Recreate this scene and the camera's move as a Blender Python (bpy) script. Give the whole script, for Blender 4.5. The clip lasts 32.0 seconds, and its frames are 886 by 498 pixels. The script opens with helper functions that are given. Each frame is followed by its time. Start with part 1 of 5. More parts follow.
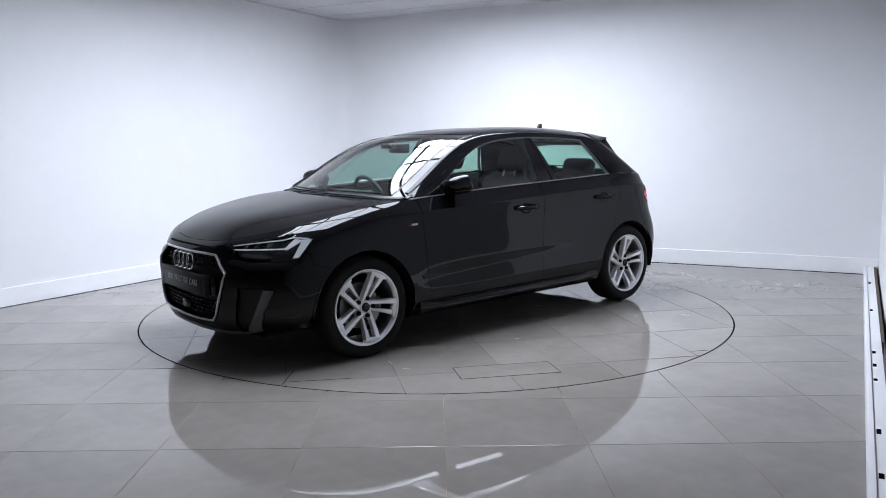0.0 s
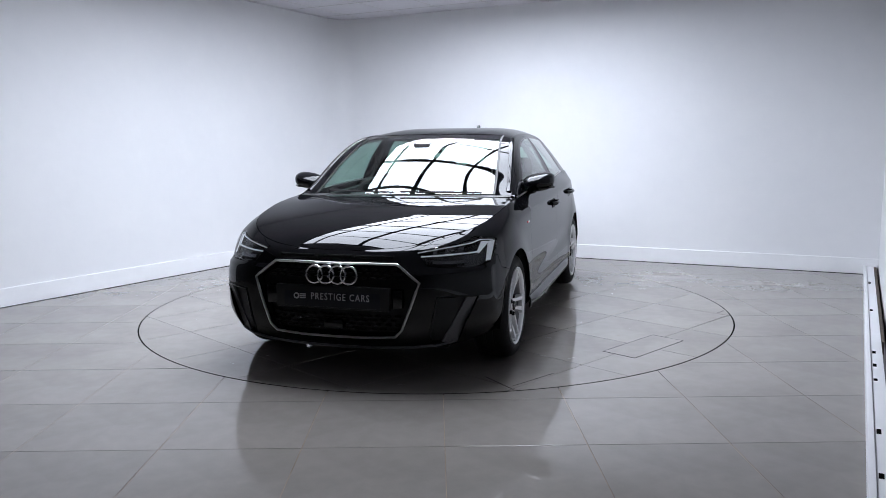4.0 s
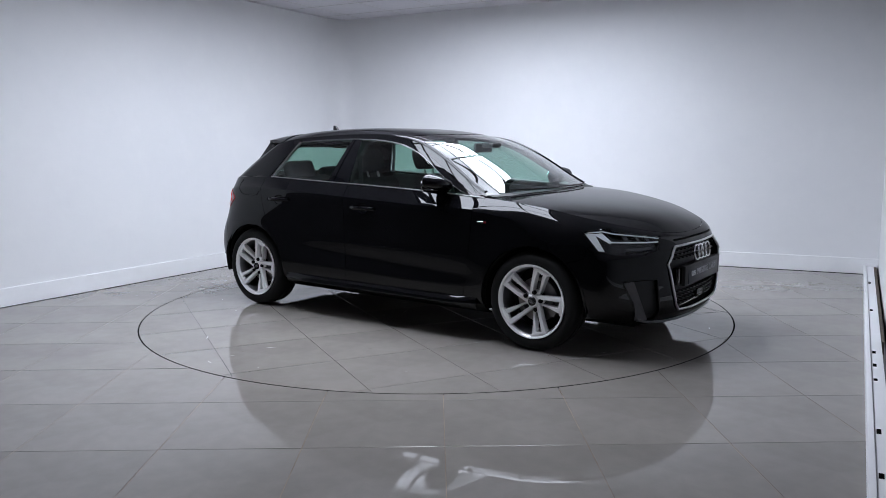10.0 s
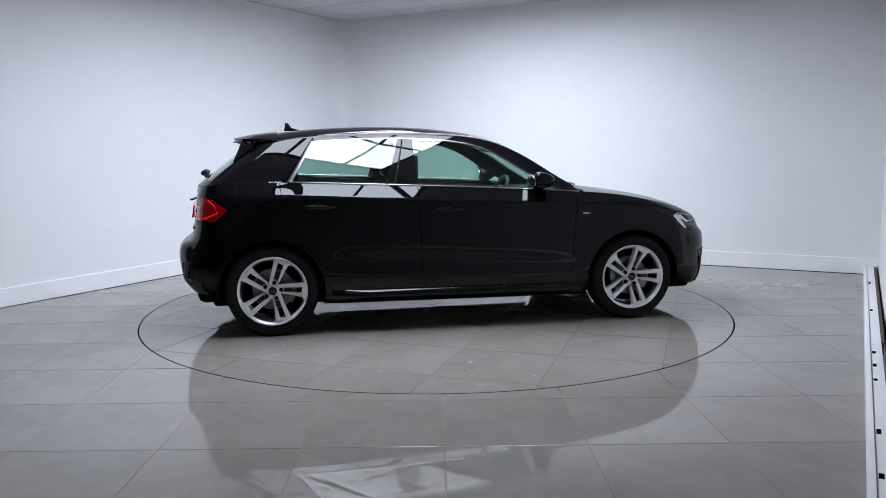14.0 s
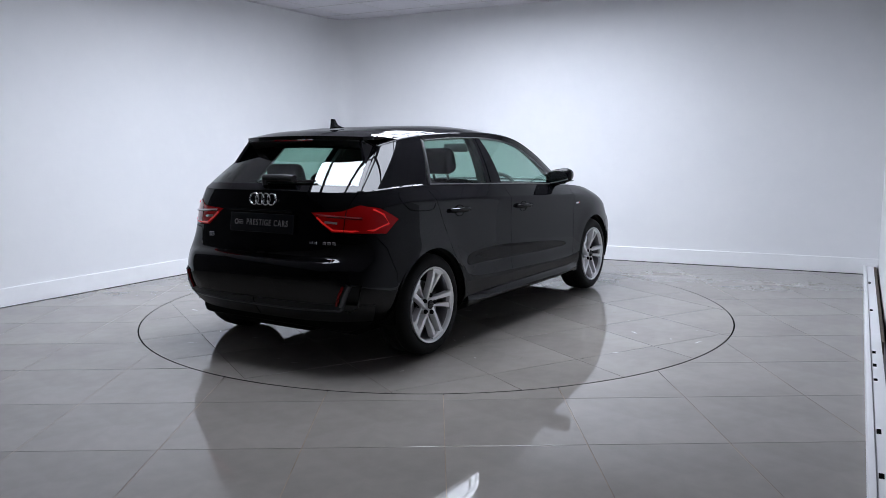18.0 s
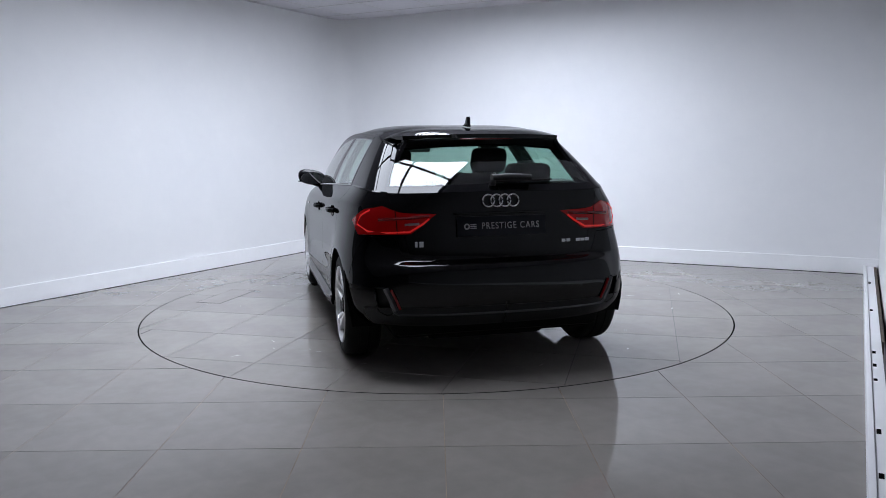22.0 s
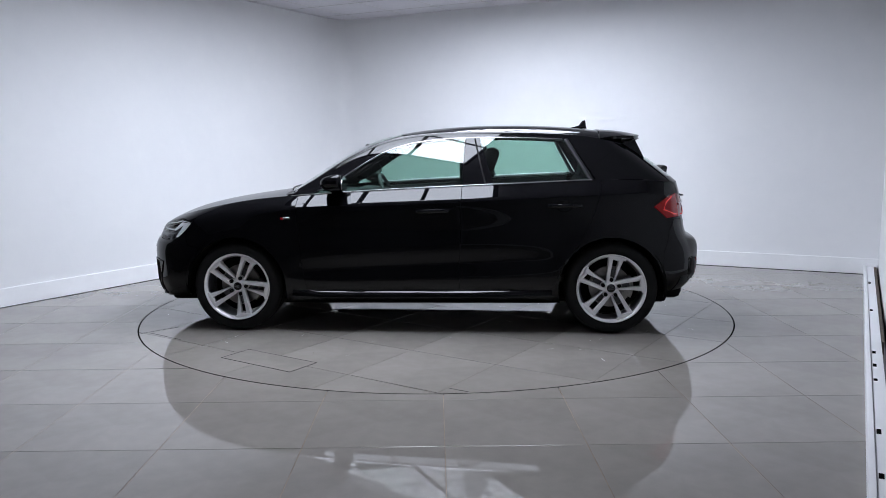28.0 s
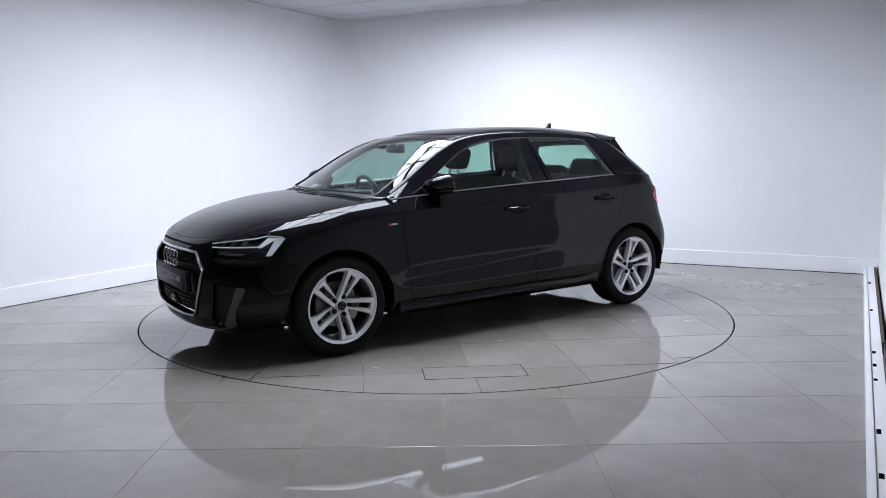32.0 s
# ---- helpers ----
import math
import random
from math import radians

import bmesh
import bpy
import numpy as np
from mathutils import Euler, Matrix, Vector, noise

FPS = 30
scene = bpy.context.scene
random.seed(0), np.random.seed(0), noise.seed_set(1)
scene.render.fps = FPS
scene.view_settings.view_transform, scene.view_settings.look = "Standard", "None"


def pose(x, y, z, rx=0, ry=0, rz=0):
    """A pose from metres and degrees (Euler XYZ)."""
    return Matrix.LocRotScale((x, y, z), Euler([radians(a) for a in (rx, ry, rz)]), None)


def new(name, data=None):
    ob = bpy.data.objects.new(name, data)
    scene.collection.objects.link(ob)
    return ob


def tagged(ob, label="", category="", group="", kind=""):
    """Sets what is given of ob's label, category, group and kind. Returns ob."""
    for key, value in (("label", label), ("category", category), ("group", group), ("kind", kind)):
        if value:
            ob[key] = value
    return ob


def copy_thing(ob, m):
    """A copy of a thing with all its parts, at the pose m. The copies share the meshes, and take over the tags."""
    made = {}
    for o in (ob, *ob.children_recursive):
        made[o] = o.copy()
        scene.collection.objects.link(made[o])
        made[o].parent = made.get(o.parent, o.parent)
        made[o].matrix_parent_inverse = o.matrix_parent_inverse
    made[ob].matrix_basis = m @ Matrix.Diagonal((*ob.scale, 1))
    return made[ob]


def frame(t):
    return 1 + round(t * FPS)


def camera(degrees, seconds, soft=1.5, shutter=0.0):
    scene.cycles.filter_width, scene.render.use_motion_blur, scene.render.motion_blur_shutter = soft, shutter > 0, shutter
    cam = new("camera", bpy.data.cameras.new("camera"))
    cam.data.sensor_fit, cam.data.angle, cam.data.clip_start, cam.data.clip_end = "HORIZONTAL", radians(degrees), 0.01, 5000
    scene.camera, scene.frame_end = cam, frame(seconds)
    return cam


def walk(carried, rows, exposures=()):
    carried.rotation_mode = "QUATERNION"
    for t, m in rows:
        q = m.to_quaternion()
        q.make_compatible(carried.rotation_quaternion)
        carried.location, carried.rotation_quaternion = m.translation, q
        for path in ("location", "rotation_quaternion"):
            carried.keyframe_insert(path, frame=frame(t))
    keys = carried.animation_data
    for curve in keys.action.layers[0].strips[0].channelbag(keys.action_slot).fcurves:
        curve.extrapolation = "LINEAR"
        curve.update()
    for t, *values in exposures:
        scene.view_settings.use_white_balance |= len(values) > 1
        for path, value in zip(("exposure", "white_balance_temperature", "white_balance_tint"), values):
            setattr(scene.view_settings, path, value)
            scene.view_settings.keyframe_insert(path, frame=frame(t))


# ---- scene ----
cam = camera(59.6, 32.0, soft=0.55)
CAM_POSE = Matrix.Translation((0, -6.092, 1.272)) @ pose(0, 0, 0, 82.35, 0, -0.49) @ pose(0, 0, 0, 0, 0, -0.494)
walk(cam, [(0.0, CAM_POSE), (32.0, CAM_POSE)], exposures=[(t, e - 0.44) for t, e in ((0.0, 0.25), (1.5, 0.28), (3.0, 0.18), (3.5, 0.14), (5.5, -0.08), (7.0, -0.12), (9.0, -0.13), (13.0, -0.07), (17.0, -0.06), (22.0, -0.09), (25.0, -0.03), (27.5, -0.01), (29.0, 0.04), (30.0, 0.20), (32.0, 0.25))])

# ---- light ----
world = bpy.data.worlds.new("world")
scene.world = world
world.use_nodes = True
world.node_tree.nodes["Background"].inputs[0].default_value = (0.5, 0.55, 0.65, 1)
world.node_tree.nodes["Background"].inputs[1].default_value = 0.02

# ---- the turning: seconds and heading of the car in degrees ----
TURN = [(0.0, -139.9), (0.6, -139.9), (1.0, -139.0), (1.5, -135.8), (2.0, -130.6), (2.5, -124.9), (3.0, -119.1), (3.5, -113.3),
        (5.5, -89.3), (7.0, -71.7), (9.0, -48.5), (11.0, -25.3), (13.0, -1.9), (14.5, 15.6), (16.5, 39.1), (19.0, 68.5), (21.0, 91.8),
        (23.0, 115.7), (25.5, 145.5), (27.5, 169.0), (28.0, 175.0), (29.0, 186.8), (30.0, 198.3), (30.5, 203.9), (31.0, 209.0),
        (31.5, 212.6), (32.0, 214.4)]
CAR_X, CAR_Y = 0.031, 0.062


# ---- materials ----
def material(name, color=(0.5, 0.5, 0.5), rough=0.5, metal=0.0, coat=0.0, emit=None, strength=0.0, trans=0.0, ior=1.5, spec=0.5):
    m = bpy.data.materials.new(name)
    m.use_nodes = True
    b = m.node_tree.nodes["Principled BSDF"]
    b.inputs["Base Color"].default_value = (*color, 1)
    b.inputs["Roughness"].default_value = rough
    b.inputs["Metallic"].default_value = metal
    b.inputs["Coat Weight"].default_value = coat
    b.inputs["Coat Roughness"].default_value = 0.012
    b.inputs["Coat IOR"].default_value = 1.41
    b.inputs["Transmission Weight"].default_value = trans
    b.inputs["IOR"].default_value = ior
    b.inputs["Specular IOR Level"].default_value = spec
    if emit:
        b.inputs["Emission Color"].default_value = (*emit, 1)
        b.inputs["Emission Strength"].default_value = strength
    return m


def link(m, a, b):
    m.node_tree.links.new(a, b)


def node(m, kind, **values):
    n = m.node_tree.nodes.new(kind)
    for k, v in values.items():
        n.inputs[k].default_value = v
    return n


def vary(m, scale, dark, light, rough=None, bump=0.0, bump_scale=None, detail=6.0, per_piece=0.0, second=0.0):
    """Two scales of cloudy variation in colour and gloss, and a fine relief."""
    b = m.node_tree.nodes["Principled BSDF"]
    tc = node(m, "ShaderNodeTexCoord")
    n1 = node(m, "ShaderNodeTexNoise", Scale=scale, Detail=detail, Roughness=0.6)
    link(m, tc.outputs["Object"], n1.inputs["Vector"])
    n2 = node(m, "ShaderNodeTexNoise", Scale=scale * 9.0, Detail=4.0, Roughness=0.6)
    link(m, tc.outputs["Object"], n2.inputs["Vector"])
    mix = m.node_tree.nodes.new("ShaderNodeMath")
    mix.operation = "MULTIPLY_ADD"
    link(m, n2.outputs["Fac"], mix.inputs[0])
    mix.inputs[1].default_value = 0.35
    link(m, n1.outputs["Fac"], mix.inputs[2])
    value = mix.outputs[0]
    if per_piece:
        info = m.node_tree.nodes.new("ShaderNodeObjectInfo")
        add = m.node_tree.nodes.new("ShaderNodeMath")
        add.operation = "MULTIPLY_ADD"
        link(m, info.outputs["Random"], add.inputs[0])
        add.inputs[1].default_value = per_piece
        link(m, value, add.inputs[2])
        value = add.outputs[0]
    ramp = m.node_tree.nodes.new("ShaderNodeValToRGB")
    ramp.color_ramp.elements[0].position, ramp.color_ramp.elements[1].position = 0.40, 0.95
    ramp.color_ramp.elements[0].color, ramp.color_ramp.elements[1].color = (*dark, 1), (*light, 1)
    link(m, value, ramp.inputs[0])
    link(m, ramp.outputs[0], b.inputs["Base Color"])
    if rough:
        mr = node(m, "ShaderNodeMapRange")
        mr.inputs[1].default_value, mr.inputs[2].default_value = 0.4, 0.9
        mr.inputs[3].default_value, mr.inputs[4].default_value = rough
        link(m, value, mr.inputs[0])
        link(m, mr.outputs[0], b.inputs["Roughness"])
    if bump:
        n3 = node(m, "ShaderNodeTexNoise", Scale=bump_scale or scale * 20, Detail=3.0)
        link(m, tc.outputs["Object"], n3.inputs["Vector"])
        bp = node(m, "ShaderNodeBump", Strength=bump, Distance=0.002)
        link(m, n3.outputs["Fac"], bp.inputs["Height"])
        link(m, bp.outputs[0], b.inputs["Normal"])
    return m


def lacquer(name, color, low=0.031, high=0.56, power=5.0):
    """Black paint under a clear lacquer: a weak mirror that grows only near grazing angles, with fine dust."""
    m = material(name, color, 0.4, spec=0.0)
    t = m.node_tree
    b, out = t.nodes["Principled BSDF"], t.nodes["Material Output"]
    shine = t.nodes.new("ShaderNodeBsdfGlossy")
    shine.inputs["Roughness"].default_value = 0.012
    shine.inputs[0].default_value = (1, 1, 1, 1)
    facing = t.nodes.new("ShaderNodeLayerWeight")
    facing.inputs[0].default_value = 0.5
    rise = t.nodes.new("ShaderNodeMath")
    rise.operation = "POWER"
    rise.inputs[1].default_value = power
    t.links.new(facing.outputs["Facing"], rise.inputs[0])
    f = t.nodes.new("ShaderNodeMath")
    f.operation = "MULTIPLY_ADD"
    f.inputs[1].default_value, f.inputs[2].default_value = high, low
    t.links.new(rise.outputs[0], f.inputs[0])
    mix = t.nodes.new("ShaderNodeMixShader")
    t.links.new(f.outputs[0], mix.inputs[0])
    t.links.new(b.outputs[0], mix.inputs[1])
    t.links.new(shine.outputs[0], mix.inputs[2])
    t.links.new(mix.outputs[0], out.inputs[0])
    return m


PAINT = lacquer("black_paint", (0.0030, 0.0030, 0.0038))
GLOSS_BLACK = lacquer("gloss_black", (0.004, 0.004, 0.005), 0.036)
PLASTIC = vary(material("black_plastic", (0.012, 0.012, 0.013), 0.45, spec=0.3), 8, (0.010, 0.010, 0.011), (0.018, 0.018, 0.019), (0.4, 0.55), 0.15, 900)
UNDER = material("underbody", (0.005, 0.005, 0.005), 0.9, spec=0.1)
GREY_TRIM = vary(material("grey_trim", (0.10, 0.10, 0.11), 0.38, metal=0.5), 6, (0.085, 0.085, 0.09), (0.12, 0.12, 0.13), (0.33, 0.43))
SATIN = material("satin_aluminium", (0.55, 0.55, 0.56), 0.28, metal=1.0)
SATIN_DARK = material("dark_satin_trim", (0.22, 0.22, 0.23), 0.3, metal=1.0)
CHROME = material("chrome", (0.80, 0.80, 0.81), 0.07, metal=1.0)
ALLOY = vary(material("alloy", (0.80, 0.80, 0.81), 0.27, metal=0.28), 14, (0.90, 0.90, 0.91), (0.94, 0.94, 0.95))
ALLOY_DARK = material("alloy_shaded", (0.24, 0.24, 0.25), 0.3, metal=0.8)
ALLOY_DEEP = material("alloy_inner", (0.06, 0.06, 0.063), 0.45, metal=0.4)
REFLECTOR = material("red_reflector", (0.22, 0.004, 0.006), 0.25, coat=0.6, spec=0.1)
DISC_IRON = vary(material("brake_iron", (0.25, 0.24, 0.23), 0.4, metal=0.8), 20, (0.20, 0.19, 0.18), (0.32, 0.31, 0.30), (0.3, 0.5))
TYRE = vary(material("tyre_rubber", (0.010, 0.010, 0.010), 0.7, spec=0.2), 20, (0.007, 0.007, 0.007), (0.013, 0.013, 0.013), (0.6, 0.8), 0.3, 300)
RED_LENS = material("red_lens", (0.22, 0.002, 0.004), 0.18, coat=0.9, emit=(1.0, 0.008, 0.008), strength=0.055, spec=0.1)
RED_BRIGHT = material("red_light_bar", (0.75, 0.015, 0.02), 0.2, coat=0.6, emit=(1.0, 0.03, 0.025), strength=0.32)
RED_DARK = material("dark_red_lens", (0.12, 0.004, 0.006), 0.1, coat=1.0)
CLEAR_GREY = material("clear_reverse_lens", (0.35, 0.30, 0.31), 0.15, coat=1.0)
LAMP_BLACK = material("lamp_housing", (0.022, 0.022, 0.024), 0.22)
LAMP_GREY = material("lamp_reflector", (0.16, 0.16, 0.17), 0.22, metal=0.7)
# the faint emission stands in for light mirrored by the guides
LED_WHITE = material("light_guide", (0.75, 0.78, 0.82), 0.2, coat=0.6, emit=(0.9, 0.95, 1.0), strength=0.20)
CLOTH = vary(material("seat_cloth", (0.015, 0.015, 0.016), 0.85), 30, (0.011, 0.011, 0.012), (0.022, 0.022, 0.024), None, 0.4, 500)
CABIN = vary(material("cabin_plastic", (0.02, 0.02, 0.021), 0.55), 10, (0.016, 0.016, 0.017), (0.026, 0.026, 0.028), (0.5, 0.65), 0.2, 500)
HEADLINER = vary(material("grey_headliner", (0.20, 0.20, 0.20), 0.9), 20, (0.17, 0.17, 0.17), (0.24, 0.24, 0.24))
PLATE = vary(material("show_plate", (0.018, 0.019, 0.024), 0.3, spec=0.15), 5, (0.016, 0.017, 0.022), (0.022, 0.023, 0.029), (0.25, 0.35))
PLATE_TEXT = material("plate_lettering", (0.46, 0.46, 0.49), 0.4)
BADGE_RED = material("badge_red", (0.55, 0.01, 0.02), 0.3)
MIRROR = material("mirror_glass", (0.85, 0.87, 0.88), 0.02, metal=1.0)


def glass(name, tint, gloss=1.0):
    """Thin tinted glazing: a tinted see-through sheet with a mirror gloss."""
    m = bpy.data.materials.new(name)
    m.use_nodes = True
    t = m.node_tree
    t.nodes.remove(t.nodes["Principled BSDF"])
    out = t.nodes["Material Output"]
    clear = t.nodes.new("ShaderNodeBsdfTransparent")
    clear.inputs[0].default_value = (*tint, 1)
    shine = t.nodes.new("ShaderNodeBsdfGlossy")
    shine.inputs["Roughness"].default_value = 0.01
    shine.inputs[0].default_value = (gloss, gloss, gloss, 1)
    facing = t.nodes.new("ShaderNodeLayerWeight")
    facing.inputs[0].default_value = 0.5
    power = t.nodes.new("ShaderNodeMath")
    power.operation = "POWER"
    power.inputs[1].default_value = 4.5
    t.links.new(facing.outputs["Facing"], power.inputs[0])
    f = t.nodes.new("ShaderNodeMath")
    f.operation = "MULTIPLY_ADD"
    f.inputs[1].default_value, f.inputs[2].default_value = 0.88, 0.075
    t.links.new(power.outputs[0], f.inputs[0])
    mix = t.nodes.new("ShaderNodeMixShader")
    t.links.new(f.outputs[0], mix.inputs[0])
    t.links.new(clear.outputs[0], mix.inputs[1])
    t.links.new(shine.outputs[0], mix.inputs[2])
    t.links.new(mix.outputs[0], out.inputs[0])
    return m


GLASS = glass("green_tinted_glass", (0.53, 0.72, 0.645))
GLASS_FRONT = glass("windscreen_glass", (0.60, 0.74, 0.69))
LAMP_GLASS = glass("lamp_cover", (0.86, 0.88, 0.90), 0.45)

TILE = vary(material("porcelain_tile", (0.13, 0.125, 0.12), 0.03, spec=0.45), 1.3, (0.190, 0.175, 0.158), (0.270, 0.249, 0.226), (0.006, 0.018), 0.0, 60, per_piece=0.12)
GROUT = vary(material("dark_grout", (0.05, 0.045, 0.04), 0.8), 3, (0.03, 0.026, 0.022), (0.09, 0.08, 0.07))
GROUT_TAN = vary(material("tan_grout", (0.25, 0.20, 0.16), 0.9, spec=0.1), 2, (0.11, 0.082, 0.062), (0.40, 0.32, 0.25))
GAP = material("dark_gap", (0.004, 0.004, 0.004), 1.0, spec=0.0)
PILLAR = lacquer("black_pillar_film", (0.004, 0.004, 0.005), 0.034)
GROUT_TABLE = vary(material("worn_grout", (0.10, 0.085, 0.07), 0.9, spec=0.1), 5, (0.03, 0.026, 0.022), (0.24, 0.21, 0.18))
WALL = vary(material("white_wall_paint", (0.80, 0.80, 0.81), 0.6), 0.8, (0.71, 0.715, 0.73), (0.77, 0.77, 0.775), (0.5, 0.65), 0.08, 40)
SKIRT = vary(material("white_skirting", (0.82, 0.82, 0.83), 0.4), 2.0, (0.78, 0.78, 0.79), (0.85, 0.85, 0.86), (0.35, 0.5))
CEIL = vary(material("ceiling_tile", (0.62, 0.60, 0.66), 0.8), 1.5, (0.58, 0.57, 0.61), (0.66, 0.65, 0.69), None, 0.1, 80)
CEIL_BAR = material("ceiling_bar", (0.54, 0.53, 0.54), 0.6)
# near-black colour stands in for missing light on the walls out of view
DARK_WALL = vary(material("unlit_side_wall", (0.02, 0.02, 0.022), 0.9), 2.0, (0.065, 0.065, 0.070), (0.10, 0.10, 0.105))
# white wall with weaker light put into its colour, for darker door reflections
GREY_WALL = vary(material("dimmed_wall", (0.2, 0.2, 0.21), 0.9), 1.2, (0.25, 0.25, 0.255), (0.32, 0.32, 0.33))
LIGHT_PANEL = material("luminous_panel", (0.8, 0.8, 0.8), 0.6, emit=(0.89, 0.96, 1.115), strength=20.0)
BAR_BLACK = material("black_panel_bar", (0.01, 0.01, 0.01), 0.5)
DIRT = vary(material("dirty_mark", (0.05, 0.04, 0.03), 0.9), 20, (0.02, 0.016, 0.013), (0.16, 0.125, 0.095))


# ---- mesh helpers ----
def mesh_of(name, bm, mat, smooth=True):
    me = bpy.data.meshes.new(name)
    bm.to_mesh(me)
    bm.free()
    for m in (mat if isinstance(mat, (list, tuple)) else [mat]):
        me.materials.append(m)
    if smooth:
        for p in me.polygons:
            p.use_smooth = True
    return me


def part(name, bm, mat, parent=None, label="", smooth=True, angle=40):
    if smooth and angle:
        for e in bm.edges:
            if len(e.link_faces) == 2 and e.calc_face_angle(0) > radians(angle):
                e.smooth = False
    ob = new(name, mesh_of(name, bm, mat, smooth))
    if parent:
        ob.parent = parent
    if label:
        ob["label"] = label
    return ob


def thing(name, label, category, group="", kind=""):
    return tagged(new(name), label, category, group, kind)


def box_bm(x0, x1, y0, y1, z0, z1, bevel=0.0, seg=2, bm=None):
    own = bmesh.new()
    bmesh.ops.create_cube(own, size=1.0)
    for v in own.verts:
        v.co = Vector((x0 + (v.co.x + 0.5) * (x1 - x0), y0 + (v.co.y + 0.5) * (y1 - y0), z0 + (v.co.z + 0.5) * (z1 - z0)))
    if bevel:
        bmesh.ops.bevel(own, geom=own.edges[:], offset=bevel, segments=seg, affect="EDGES", profile=0.5)
    return join(bm, own)


def join(bm, own):
    """Adds own to bm (if there is one) and returns the whole."""
    if bm is None:
        return own
    me = bpy.data.meshes.new("tmp")
    own.to_mesh(me)
    own.free()
    bm.from_mesh(me)
    bpy.data.meshes.remove(me)
    return bm


def moved(bm, m):
    bmesh.ops.transform(bm, matrix=m, verts=bm.verts[:])
    if m.determinant() < 0:
        bmesh.ops.reverse_faces(bm, faces=bm.faces[:])
    return bm


def lathe(profile, n=48, axis="y"):
    """Turns a profile of (radius, along) round an axis."""
    bm = bmesh.new()
    rings = []
    for r, a in profile:
        ring = []
        for i in range(n):
            c, s = math.cos(2 * math.pi * i / n), math.sin(2 * math.pi * i / n)
            co = {"y": (r * c, a, r * s), "z": (r * c, r * s, a), "x": (a, r * c, r * s)}[axis]
            ring.append(bm.verts.new(co))
        rings.append(ring)
    for a, b in zip(rings, rings[1:]):
        for i in range(n):
            bm.faces.new((a[i], a[(i + 1) % n], b[(i + 1) % n], b[i]))
    bmesh.ops.recalc_face_normals(bm, faces=bm.faces[:])
    return bm


def tube(points, r, n=8, closed=False, flat=1.0):
    """A round bar along points."""
    bm = bmesh.new()
    pts = [Vector(p) for p in points]
    rings = []
    for i, p in enumerate(pts):
        a = pts[i - 1] if (i or closed) else p
        b = pts[(i + 1) % len(pts)] if (i < len(pts) - 1 or closed) else p
        d = (b - a).normalized()
        side = d.cross(Vector((0, 0, 1)))
        side = side.normalized() if side.length > 0.05 else d.cross(Vector((0, 1, 0))).normalized()
        up = side.cross(d)
        rings.append([bm.verts.new(p + side * r * math.cos(2 * math.pi * k / n) + up * r * flat * math.sin(2 * math.pi * k / n)) for k in range(n)])
    for i in range(len(rings) - (0 if closed else 1)):
        a, b = rings[i], rings[(i + 1) % len(rings)]
        for k in range(n):
            bm.faces.new((a[k], a[(k + 1) % n], b[(k + 1) % n], b[k]))
    if not closed:
        bm.faces.new(rings[0][::-1])
        bm.faces.new(rings[-1])
    bmesh.ops.recalc_face_normals(bm, faces=bm.faces[:])
    return bm


def prism(outline, axis, a0, a1, bevel=0.0):
    """A flat outline (in the other two axes) given thickness along an axis."""
    bm = bmesh.new()

    def at(p, a):
        return {"x": (a, p[0], p[1]), "y": (p[0], a, p[1]), "z": (p[0], p[1], a)}[axis]
    lo = [bm.verts.new(at(p, a0)) for p in outline]
    hi = [bm.verts.new(at(p, a1)) for p in outline]
    bm.faces.new(lo)
    bm.faces.new(hi[::-1])
    for i in range(len(lo)):
        j = (i + 1) % len(lo)
        bm.faces.new((lo[j], lo[i], hi[i], hi[j]))
    bmesh.ops.recalc_face_normals(bm, faces=bm.faces[:])
    if bevel:
        bmesh.ops.bevel(bm, geom=bm.edges[:], offset=bevel, segments=2, affect="EDGES", profile=0.5)
    return bm


def inside(x, y, poly):
    hit = False
    for i in range(len(poly)):
        (x0, y0), (x1, y1) = poly[i - 1], poly[i]
        if (y0 > y) != (y1 > y) and x < (x1 - x0) * (y - y0) / (y1 - y0) + x0:
            hit = not hit
    return hit


# ---- the room ----
H_CEIL = 2.83
CORNER = Vector((-1.20, 3.94, 0))
LEFT_DIR = Vector((-0.516, -0.857, 0)).normalized()
BACK_DIR = Vector((0.894, -0.448, 0)).normalized()
RIGHT_FOOT, RIGHT_END = Vector((4.131, 1.267, 0)), Vector((-0.887, -7.90, 0))
RIGHT_DIR = (RIGHT_END - RIGHT_FOOT).normalized()


def slab(name, a, b, outward, z0, z1, thick, mat, label, category="wall", bevel=0.0):
    """An upright slab whose inner face runs from a to b."""
    o = outward.normalized() * thick
    pts = [(a.x, a.y), (b.x, b.y), (b.x + o.x, b.y + o.y), (a.x + o.x, a.y + o.y)]
    ob = part(name, prism(pts, "z", z0, z1, bevel), mat, smooth=False)
    return tagged(ob, label, category, kind="structure")


left_out = Vector((LEFT_DIR.y, -LEFT_DIR.x, 0))
if left_out.dot(CORNER - Vector((0, 0, 0))) < 0 and left_out.x > 0:
    left_out = -left_out
back_out = Vector((-BACK_DIR.y, BACK_DIR.x, 0))
if back_out.y < 0:
    back_out = -back_out
right_out = Vector((0.877, -0.480, 0))
FAR_LEFT = CORNER + LEFT_DIR * 13.5
FAR_RIGHT = CORNER + BACK_DIR * 6.12

